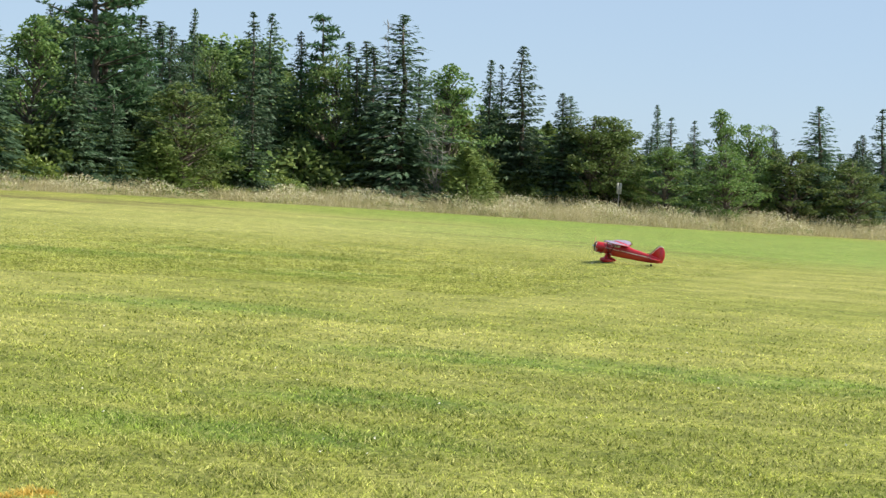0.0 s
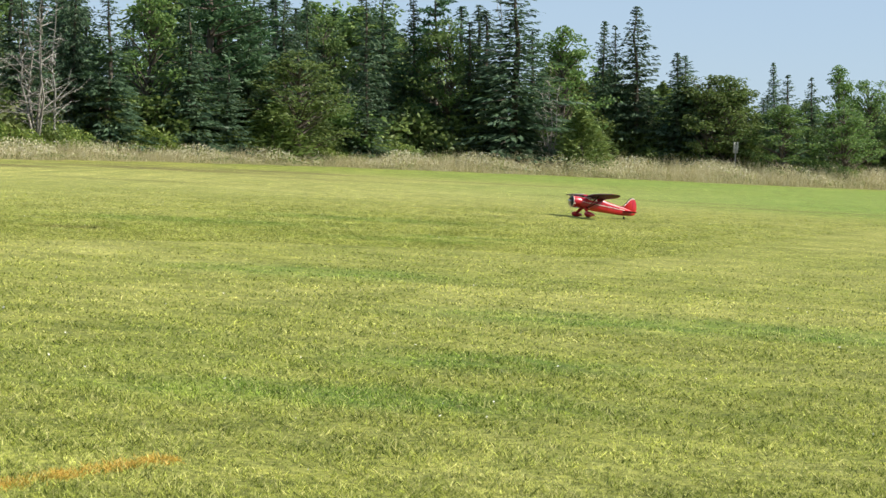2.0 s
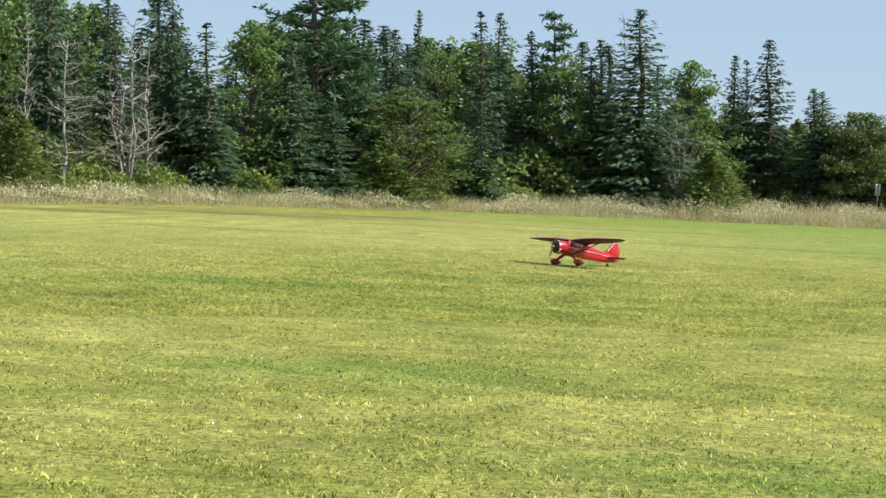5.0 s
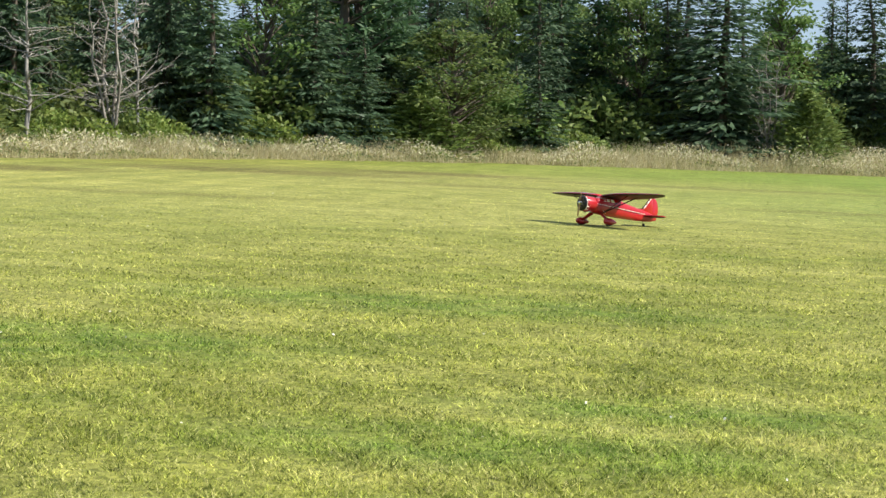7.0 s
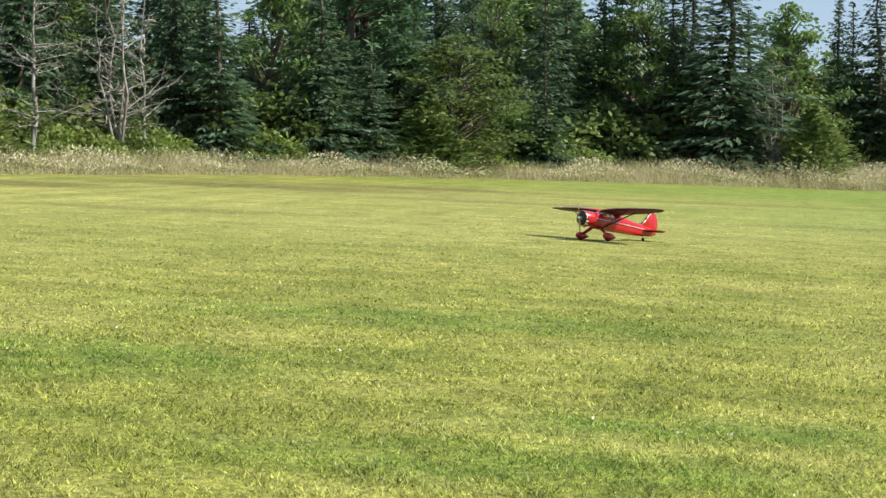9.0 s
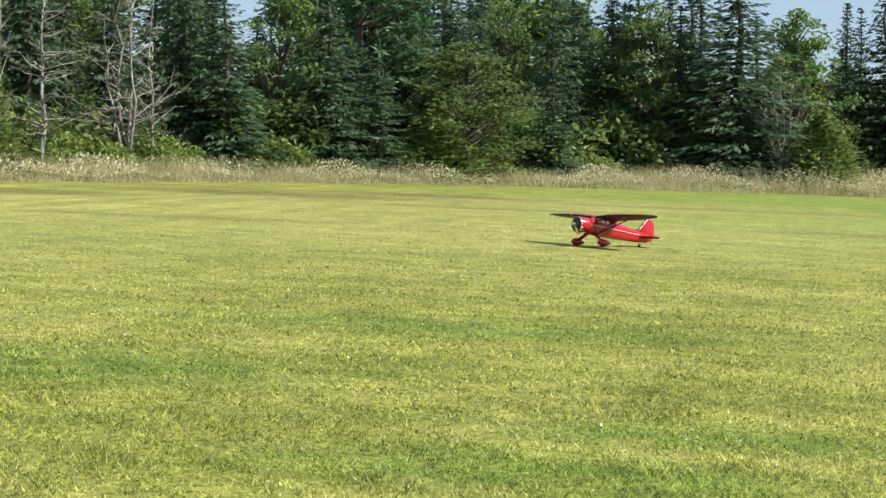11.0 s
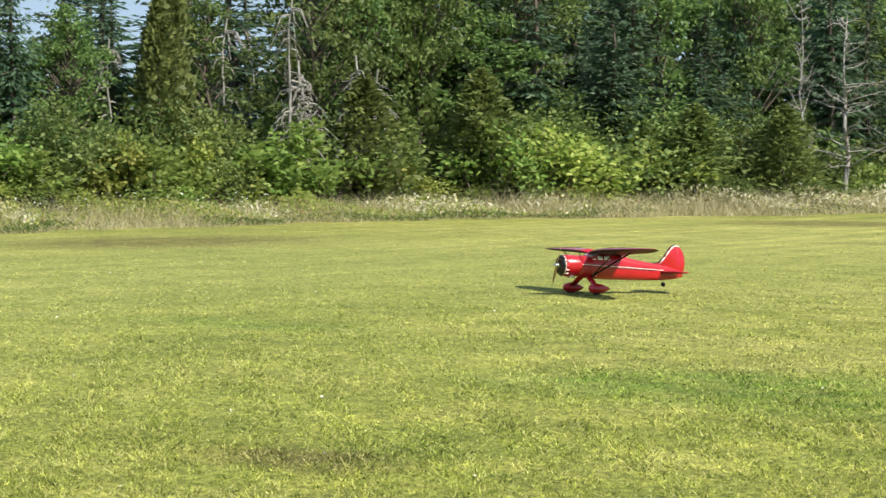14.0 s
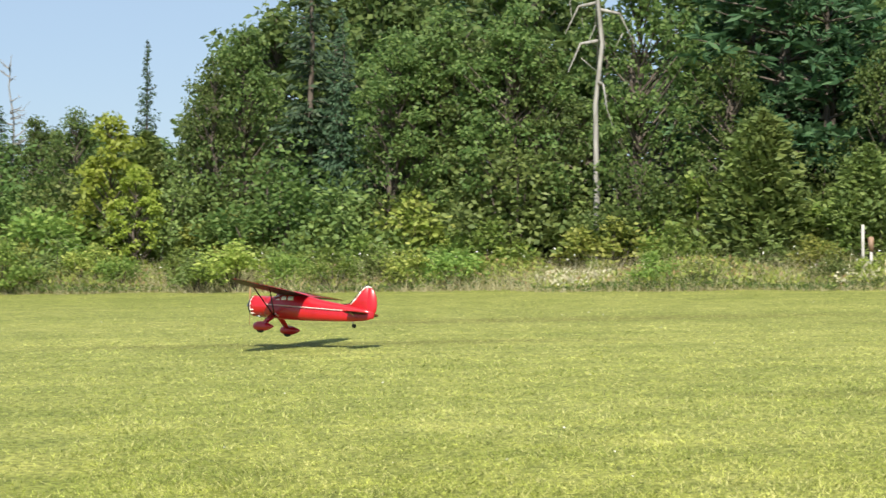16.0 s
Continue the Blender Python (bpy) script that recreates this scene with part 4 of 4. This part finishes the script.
clover()
for x, y, h in ((-40.3, 8.7, 0.75), (-40.2, 9.6, 0.7), (-40.4, 10.4, 0.8)):
    SHRUBS.plant(x, y, h, h * 1.5, rng_w)
for kind in (SPRUCES, PINES, MAPLES, NEAR_MAPLES, BACK_SPRUCES, BACK_MAPLES, FAR_SHRUBS, GOLDS, CEDARS, BARES, SKIRTED, POLES, THICKETS, SHRUBS):
    kind.finish()


# ---------------------------------------------------------------- mesh helpers for made things
def box(bm, lo, hi, bevel=0.0):
    vs = bmesh.ops.create_cube(bm, size=1.0)["verts"]
    bmesh.ops.transform(bm, matrix=Matrix.Translation([(a + b) / 2 for a, b in zip(lo, hi)]) @ Matrix.Diagonal([b - a for a, b in zip(lo, hi)] + [1]), verts=vs)
    if bevel:
        bmesh.ops.bevel(bm, geom=list({e for v in vs for e in v.link_edges}), offset=bevel, segments=2, affect="EDGES")
    return bm


def loft(bm, rings, closed=True):
    """Skin a row of rings of equal length; the first and last ring are capped."""
    made = [[bm.verts.new(p) for p in r] for r in rings]
    n = len(made[0])
    for a, b in zip(made, made[1:]):
        for i in range(n if closed else n - 1):
            bm.faces.new((a[i], a[(i + 1) % n], b[(i + 1) % n], b[i]))
    if closed:
        bm.faces.new(made[0])
        bm.faces.new(made[-1])
    return bm


def rod(bm, p, q, r0, r1=None, sides=10, flat=1.0):
    r1 = r0 if r1 is None else r1
    p, q = Vector(p), Vector(q)
    d = (q - p).normalized()
    a = d.cross(Vector((0, 1, 0)) if abs(d.y) < 0.9 else Vector((1, 0, 0))).normalized()
    b = d.cross(a)
    rings = []
    for c, r in ((p, r0), (q, r1)):
        rings.append([c + (a * math.cos(t) + b * math.sin(t) * flat) * r for t in [2 * math.pi * k / sides for k in range(sides)]])
    return loft(bm, rings)


# ---------------------------------------------------------------- posts at the field edge
def sign_post():
    post = empty("marker_post", "thin grey marker post with two pale slats in the rough grass", "post")
    bm = box(bmesh.new(), (-0.035, -0.035, -0.05), (0.035, 0.035, 2.4), 0.008)
    part("post", bm, MAT["dead"], post)
    for x in (-0.095, 0.095):
        bm = box(bmesh.new(), (x - 0.06, -0.065, 1.85), (x + 0.06, -0.038, 2.55), 0.006)
        part("slat", bm, MAT["post"], post, "pale upright slat")
    post.matrix_basis = pose(10.95, 101.6, 0)


def white_post():
    post = empty("white_post", "white painted post among green shrubs", "post")
    part("post", box(bmesh.new(), (-0.032, -0.032, -0.05), (0.032, 0.032, 1.30), 0.01), MAT["post"], post)
    post.matrix_basis = pose(-41.4, 9.55, 0, 0, 0, 70)
    case = empty("tan_box", "small tan box on a stake beside the white post", "box")
    part("stake", box(bmesh.new(), (-0.03, -0.03, -0.05), (0.03, 0.03, 0.75), 0.006), MAT["post"], case)
    part("case", box(bmesh.new(), (-0.055, -0.05, 0.72), (0.055, 0.05, 1.04), 0.015), MAT["tan"], case)
    case.matrix_basis = pose(-41.3, 9.70, 0, 0, 0, 70)


sign_post()
white_post()

# ---------------------------------------------------------------- the model aeroplane; x forward, y to its left, origin on the ground between the wheels
SECTIONS = [(0.14, 0.228, 0.476, 0.120), (0.03, 0.206, 0.480, 0.124), (-0.03, 0.200, 0.492, 0.124), (-0.10, 0.196, 0.516, 0.120),
            (-0.30, 0.190, 0.520, 0.118), (-0.44, 0.190, 0.496, 0.112), (-0.60, 0.190, 0.456, 0.100), (-0.80, 0.192, 0.424, 0.078),
            (-1.00, 0.197, 0.392, 0.056), (-1.20, 0.212, 0.352, 0.032), (-1.33, 0.245, 0.325, 0.012)]


def section_at(x):
    xs = [-s[0] for s in SECTIONS]
    return [float(np.interp(-x, xs, [s[k] for s in SECTIONS])) for k in (1, 2, 3)]


def side_y(x, z):
    lo, hi, hw = section_at(x)
    u = min(0.999, abs((z - (lo + hi) / 2) / ((hi - lo) / 2)))
    return hw * (1 - u ** 3.0) ** (1 / 3.0)


def fuselage_ring(x, lo, hi, hw, n=28, power=3.0):
    out = []
    for k in range(n):
        t = 2 * math.pi * k / n
        c, s = math.cos(t), math.sin(t)
        out.append((x, math.copysign(abs(c) ** (2 / power), c) * hw, (lo + hi) / 2 + math.copysign(abs(s) ** (2 / power), s) * (hi - lo) / 2))
    return out


def round_ring(x, zc, r, n=28):
    return [(x, r * math.cos(2 * math.pi * k / n), zc + r * math.sin(2 * math.pi * k / n)) for k in range(n)]


def wing_mesh(sign, under):
    """One gull wing: widest at the strut, tapering to a rounded tip. The upper skin, or the lower one with the leading edge."""
    stations = [(0.05, 0.0, 0.455, 0.528, 0.10), (0.22, 0.015, 0.46, 0.544, 0.105), (0.46, 0.032, 0.47, 0.556, 0.105), (0.76, 0.036, 0.45, 0.560, 0.10),
                (1.03, 0.012, 0.375, 0.563, 0.095), (1.23, -0.03, 0.285, 0.566, 0.09), (1.35, -0.07, 0.20, 0.568, 0.085), (1.415, -0.11, 0.12, 0.569, 0.07), (1.44, -0.14, 0.05, 0.569, 0.06)]
    upper = [(0.006, 0.20), (0.03, 0.38), (0.08, 0.55), (0.2, 0.8), (0.35, 0.85), (0.6, 0.6), (0.85, 0.25), (1.0, 0.02), (0.6, 0.15), (0.2, 0.2)]
    lower = [(0.006, 0.20), (0.0, 0.0), (0.02, -0.1), (0.08, -0.17), (0.2, -0.2), (0.35, -0.2), (0.6, -0.14), (0.85, -0.05), (1.0, 0.02), (0.6, 0.10), (0.2, 0.15)]
    rings = []
    for y, le, chord, z, thick in stations:
        rings.append([(le - chord * u, sign * y, z - 0.35 * thick * chord + v * thick * chord * 1.25 - 0.06 * chord * u) for u, v in (lower if under else upper)])
    return loft(bmesh.new(), rings)


def plate(points, half, axis="y", place=0.0, bevel=0.006):
    """A flat surface with rounded edges, from its outline in x and z (or x and y)."""
    bm = bmesh.new()
    cx = sum(p[0] for p in points) / len(points)
    cz = sum(p[1] for p in points) / len(points)
    rings = []
    for off, k in ((-half, 0.955), (-half * 0.5, 1.0), (half * 0.5, 1.0), (half, 0.955)):
        rings.append([((cx + (a - cx) * k), place + off, cz + (b - cz) * k) if axis == "y" else (cx + (a - cx) * k, cz + (b - cz) * k, place + off) for a, b in points])
    return loft(bm, rings)


def ribbon(points, width, sign):
    """A thin trim stripe lying on the fuselage side."""
    bm = bmesh.new()
    rings = []
    for x, z in points:
        ring = []
        for dz, dy in ((-width / 2, 0.0008), (width / 2, 0.0008), (width / 2, 0.0035), (-width / 2, 0.0035)):
            ring.append((x, sign * (side_y(x, z + dz) + dy), z + dz))
        rings.append(ring)
    return loft(bm, rings)


def pant_mesh(y):
    """A teardrop wheel fairing."""
    rings = []
    for x, r in ((0.135, 0.014), (0.120, 0.038), (0.08, 0.056), (0.03, 0.063), (-0.04, 0.054), (-0.105, 0.030), (-0.150, 0.006)):
        rings.append([(x, y + 0.80 * r * math.cos(t), 0.082 + r * math.sin(t)) for t in [2 * math.pi * k / 14 for k in range(14)]])
    return loft(bmesh.new(), rings)


def build_aeroplane():
    plane = empty("model_aeroplane", "glossy red high-wing radio-controlled model aeroplane with cream pinstripes", "model aeroplane")
    red, white, black, steel = MAT["red"], MAT["white"], MAT["black"], MAT["steel"]
    bm = loft(bmesh.new(), [fuselage_ring(*s) for s in SECTIONS])
    fuselage = part("fuselage", bm, red, plane)
    bm = loft(bmesh.new(), [round_ring(x, 0.352, r) for x, r in ((0.06, 0.118), (0.13, 0.130), (0.24, 0.132), (0.32, 0.128), (0.352, 0.118), (0.360, 0.106))])
    cowl = part("cowling", bm, red, plane, "glossy red round engine cowling")
    part("cowl_lip", loft(bmesh.new(), [round_ring(x, 0.352, r) for x, r in ((0.324, 0.1285), (0.328, 0.1292), (0.3335, 0.1290), (0.335, 0.127))]), white, cowl, "cream cowling band")
    part("intake", loft(bmesh.new(), [round_ring(x, 0.352, r) for x, r in ((0.334, 0.1265), (0.336, 0.1288), (0.346, 0.1262), (0.356, 0.1195), (0.366, 0.110), (0.368, 0.098))]), black, cowl, "black cowling mouth")
    for k in range(9):
        t = 2 * math.pi * k / 9 + 0.2
        c = Vector((0.372, 0.066 * math.cos(t), 0.352 + 0.066 * math.sin(t)))
        bm = rod(bmesh.new(), c - Vector((0, math.cos(t), math.sin(t))) * 0.026, c + Vector((0, math.cos(t), math.sin(t))) * 0.026, 0.012, 0.014, 8)
        part("cylinder", bm, MAT["iron"], cowl)
    part("crankcase", loft(bmesh.new(), [round_ring(x, 0.352, r, 16) for x, r in ((0.366, 0.036), (0.384, 0.032), (0.392, 0.018))]), steel, cowl, "polished metal engine centre")
    for y in (-0.07, 0.07):
        part("exhaust", rod(bmesh.new(), (0.25, y, 0.228), (0.19, y * 1.1, 0.212), 0.012, 0.013), steel, cowl)
    # rocker blisters with cream edging round the cowling
    for k in range(7):
        t = radians(-70 + k * 23.0)
        for sgn in (1, -1):
            c = Vector((0.315, sgn * 0.131 * math.cos(t), 0.352 + 0.131 * math.sin(t)))
            rings = [[c + Vector((dx, r * math.cos(u), r * math.sin(u))) for u in [2 * math.pi * j / 8 for j in range(8)]] for dx, r in ((0.020, 0.003), (0.008, 0.0075), (-0.018, 0.0075), (-0.04, 0.002))]
            part("blister", loft(bmesh.new(), rings), white if k in (1, 2) else red, cowl)
    # wings
    for sgn in (1, -1):
        wing = part("wing", wing_mesh(sgn, False), MAT["gloss"], plane, "red gull wing with rounded tip")
        # the shade under the wing is in this skin's colour
        part("wing_underside", wing_mesh(sgn, True), MAT["maroon"], wing, "lower wing skin in shade-darkened red")
        for x1 in (-0.03, -0.25):
            # struts take the darkened red: shade below the wing, painted on
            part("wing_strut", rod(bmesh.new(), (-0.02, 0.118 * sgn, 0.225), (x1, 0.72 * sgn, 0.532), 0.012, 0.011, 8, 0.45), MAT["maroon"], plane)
        leg = part("gear_leg", rod(bmesh.new(), (0.015, 0.085 * sgn, 0.235), (0.025, 0.345 * sgn, 0.095), 0.050, 0.036, 10, 0.4), red, plane)
        part("wheel_fairing", pant_mesh(0.36 * sgn), red, plane, "red teardrop wheel fairing")
        part("leg_trim", rod(bmesh.new(), (-0.03, 0.128 * sgn, 0.262), (-0.085, 0.126 * sgn, 0.226), 0.006, 0.004, 6), white, leg)
    part("cabin_roof", loft(bmesh.new(), [fuselage_ring(x, 0.47, hi, hw) for x, hi, hw in ((0.0, 0.505, 0.07), (-0.06, 0.534, 0.085), (-0.2, 0.540, 0.09), (-0.32, 0.530, 0.085), (-0.42, 0.505, 0.06))]), red, plane)
    # glazing
    bm = bmesh.new()
    rows = []
    for x, z in ((0.030, 0.482), (-0.004, 0.496), (-0.040, 0.512), (-0.072, 0.524)):
        rows.append([(x - 0.05 * (abs(v) / 0.1) ** 2 + 0.006, v * (1.0 + 0.1), z + 0.003 - 0.03 * (abs(v) / 0.1) ** 3) for v in (-0.1, -0.066, -0.033, 0, 0.033, 0.066, 0.1)])
    loft(bm, rows, False)
    bmesh.ops.solidify(bm, geom=bm.faces[:], thickness=0.003)
    part("windscreen", bm, MAT["pane"], plane, "pale curved windscreen")
    for sgn in (1, -1):
        for x0, x1 in ((-0.030, -0.075), (-0.100, -0.165), (-0.190, -0.265)):
            rings = []
            for x in (x0, (x0 + x1) / 2, x1):
                ring = []
                for z, d in ((0.428, 0.001), (0.478, 0.001), (0.478, 0.004), (0.428, 0.004)):
                    ring.append((x, sgn * (side_y(x, z) + d), z))
                rings.append(ring)
            part("side_window", loft(bmesh.new(), rings), MAT["pane"], plane, "pale cabin side window")
        stripe = [(0.13 - 0.045 * k, 0.372 - 0.0019 * k) for k in range(27)]
        part("pinstripe", ribbon(stripe, 0.008, sgn), white, plane, "cream pinstripe")
        part("pinstripe", ribbon([(0.13 - 0.045 * k, 0.350 - 0.0014 * k) for k in range(24)], 0.0045, sgn), black, plane)
    # tail
    fin = part("tail_fin", plate([(-0.90, 0.392), (-1.00, 0.412), (-1.07, 0.490), (-1.13, 0.575), (-1.17, 0.618), (-1.21, 0.636), (-1.235, 0.632), (-1.238, 0.30), (-1.0, 0.35)], 0.012), red, plane)
    part("rudder", plate([(-1.216, 0.632), (-1.275, 0.622), (-1.318, 0.575), (-1.350, 0.50), (-1.362, 0.42), (-1.354, 0.34), (-1.328, 0.278), (-1.29, 0.242), (-1.216, 0.232)], 0.010), red, plane, "red rounded rudder")
    lead = [(-0.88, 0.400), (-0.995, 0.416), (-1.066, 0.494), (-1.127, 0.579), (-1.168, 0.623), (-1.212, 0.642), (-1.26, 0.632)]
    bm = bmesh.new()
    for a, b in zip(lead, lead[1:]):
        rod(bm, (a[0], 0, a[1]), (b[0], 0, b[1]), 0.0085, 0.0085, 8)
    part("leading_edge", bm, black, fin, "black fin leading edge")
    for sgn in (1, -1):
        bm = bmesh.new()
        for a, b in zip(lead[1:], lead[2:]):
            rod(bm, (a[0] - 0.013, sgn * 0.0105, a[1] - 0.010), (b[0] - 0.013, sgn * 0.0105, b[1] - 0.010), 0.0095, 0.0095, 6)
        part("fin_trim", bm, white, fin, "cream trim line")
        tail = part("tailplane", plate([(-1.00, 0.02 * sgn), (-1.03, 0.22 * sgn), (-1.07, 0.36 * sgn), (-1.115, 0.425 * sgn), (-1.15, 0.43 * sgn), (-1.15, 0.02 * sgn)], 0.010, "z", 0.305), red, plane)
        part("elevator", plate([(-1.155, 0.03 * sgn), (-1.155, 0.43 * sgn), (-1.205, 0.40 * sgn), (-1.255, 0.27 * sgn), (-1.275, 0.13 * sgn), (-1.265, 0.03 * sgn)], 0.008, "z", 0.305), red, plane)
        # the shade below the tailplane is in this skin's colour
        part("tailplane_underside", plate([(-1.012, 0.025 * sgn), (-1.04, 0.22 * sgn), (-1.08, 0.355 * sgn), (-1.12, 0.415 * sgn), (-1.195, 0.39 * sgn), (-1.245, 0.27 * sgn), (-1.262, 0.13 * sgn), (-1.25, 0.035 * sgn)], 0.003, "z", 0.2905), MAT["maroon"], tail, "lower tailplane skin in shade-darkened red")
        part("tail_brace", rod(bmesh.new(), (-1.12, 0.02 * sgn, 0.235), (-1.12, 0.26 * sgn, 0.298), 0.003, 0.003, 6), steel, tail)
    gear = part("tail_gear", rod(bmesh.new(), (-1.03, 0, 0.225), (-1.065, 0, 0.148), 0.007, 0.005, 8), steel, plane)
    bm = bmesh.new()
    rod(bm, (-1.067, -0.010, 0.146), (-1.067, 0.010, 0.146), 0.026, 0.026, 16)
    part("tail_wheel", bm, MAT["rubber"], gear, "small black tail wheel")
    # turning parts
    wheels = []
    for sgn in (1, -1):
        wheel = new("wheel")
        wheel.parent = plane
        bm = bmesh.new()
        rings = [[(r * math.cos(t), y, r * math.sin(t)) for t in [2 * math.pi * k / 20 for k in range(20)]] for y, r in ((-0.022, 0.044), (-0.020, 0.056), (-0.010, 0.061), (0.010, 0.061), (0.020, 0.056), (0.022, 0.044))]
        part("tyre", loft(bm, rings), MAT["rubber"], wheel, "black tyre")
        part("hub", rod(bmesh.new(), (0, -0.024, 0), (0, 0.024, 0), 0.026, 0.026, 12), steel, wheel)
        wheels.append((wheel, Vector((0.03, 0.36 * sgn, 0.061))))
    prop = new("propeller")
    prop.parent = plane
    part("spinner", loft(bmesh.new(), [[(x, r * math.cos(t), r * math.sin(t)) for t in [2 * math.pi * k / 16 for k in range(16)]] for x, r in ((-0.022, 0.026), (0.0, 0.030), (0.02, 0.025), (0.04, 0.012), (0.046, 0.003))]), steel, prop, "polished spinner")
    for sgn in (1, -1):
        rings = []
        for z, chord, twist in ((0.018, 0.018, 55), (0.06, 0.034, 42), (0.12, 0.040, 30), (0.18, 0.034, 22), (0.225, 0.022, 18), (0.242, 0.008, 16)):
            ring = []
            for k in range(8):
                t = 2 * math.pi * k / 8
                u, v = chord * 0.5 * math.cos(t), chord * 0.10 * math.sin(t)
                a = radians(twist)
                ring.append((u * math.sin(a) + v * math.cos(a), sgn * (u * math.cos(a) - v * math.sin(a)), sgn * z))
            rings.append(ring)
        part("blade", loft(bmesh.new(), rings), MAT["wood"], prop, "varnished wooden propeller blade")
    return plane, prop, wheels


aeroplane, propeller, wheels = build_aeroplane()

# seconds, x, y, height, heading, pitch, bank
FLIGHT = [
    (0.0, 5.00, 25.70, 0.000, 165.8, 6.4, 0.0),
    (0.5, 4.02, 25.40, 0.000, 173.0, 6.4, 0.8),
    (1.0, 3.08, 25.28, 0.000, 184.1, 6.4, 1.5),
    (1.5, 2.23, 24.98, 0.000, 195.2, 6.4, 1.9),
    (2.0, 1.56, 24.39, 0.000, 204.0, 6.4, 2.4),
    (2.5, 0.99, 24.11, 0.000, 209.7, 6.4, 2.4),
    (3.0, 0.43, 23.78, 0.000, 215.4, 6.4, 2.4),
    (3.5, -0.17, 22.59, 0.000, 220.2, 6.4, 2.4),
    (4.0, -0.75, 21.10, 0.000, 223.0, 6.4, 2.4),
    (4.2, -0.97, 20.90, 0.000, 223.3, 6.4, 2.4),
    (4.5, -1.09, 21.44, 0.000, 223.4, 6.4, 2.4),
    (4.8, -1.39, 22.90, 0.000, 223.7, 6.4, 2.4),
    (5.1, -1.80, 25.10, 0.000, 224.1, 6.4, 2.4),
    (5.4, -2.23, 27.72, 0.000, 224.5, 6.4, 2.4),
    (5.7, -2.61, 30.30, 0.000, 224.8, 6.4, 2.4),
    (6.0, -2.89, 32.28, 0.000, 225.1, 6.4, 2.4),
    (6.3, -2.99, 33.06, 0.000, 225.2, 6.4, 2.4),
    (6.5, -3.02, 33.24, 0.000, 225.2, 6.4, 2.4),
    (7.0, -3.00, 32.98, 0.000, 225.2, 6.4, 2.4),
    (7.5, -3.03, 33.01, 0.000, 225.2, 6.4, 2.4),
    (8.0, -3.04, 32.94, 0.000, 225.3, 6.4, 2.4),
    (8.5, -3.09, 33.04, 0.000, 225.3, 6.4, 2.4),
    (11.0, -3.35, 33.12, 0.000, 223.8, 6.4, 2.4),
    (11.5, -3.75, 32.93, 0.000, 223.5, 6.4, 2.4),
    (12.0, -4.46, 31.62, 0.000, 224.0, 6.4, 2.4),
    (12.5, -5.74, 30.18, 0.000, 226.8, 6.4, 2.4),
    (13.0, -7.42, 27.77, 0.000, 229.0, 6.4, 2.4),
    (13.5, -9.22, 24.06, 0.000, 232.0, 5.0, 2.4),
    (14.0, -11.69, 20.88, 0.000, 235.2, 2.3, 2.2),
    (14.2, -12.65, 19.24, 0.000, 239.0, 1.6, 2.1),
    (14.5, -14.10, 16.48, 0.000, 241.5, 0.9, 1.3),
    (14.7, -14.91, 14.22, 0.000, 242.5, 0.5, 0.9),
    (15.0, -16.67, 11.17, 0.000, 243.0, 0.8, 0.5),
    (15.2, -18.00, 9.01, 0.000, 243.0, 0.6, 2.0),
    (15.5, -20.36, 5.45, 0.015, 244.0, 0.2, 5.0),
    (15.7, -21.68, 2.75, 0.070, 244.5, 0.5, 6.5),
    (16.0, -24.36, -1.74, 0.170, 246.0, 1.5, 7.5),
]


def motions():
    """The aeroplane taxis, turns, takes off; its propeller and wheels turn."""
    rows = []
    for t, x, y, z, heading, pitch, bank in FLIGHT:
        rows.append((t, Matrix.Translation((x, y, z)) @ Matrix.Rotation(radians(heading), 4, "Z") @ Matrix.Rotation(radians(-pitch), 4, "Y") @ Matrix.Rotation(radians(bank), 4, "X")))
    walk(aeroplane, rows)
    walk(propeller, [(k / 10, Matrix.Translation((0.398, 0, 0.352)) @ Matrix.Rotation(radians(15 + 82.0 * k), 4, "X")) for k in range(161)])
    for wheel, place in wheels:
        rows, turn = [], 0.0
        for k in range(161):
            t = k / 10
            rolling = 60.0 if t < 4.3 else (0.0 if t < 11 else min(80.0, (t - 11) * 60))
            rows.append((t, Matrix.Translation(place) @ Matrix.Rotation(radians(turn), 4, "Y")))
            turn += rolling
        walk(wheel, rows)


motions()
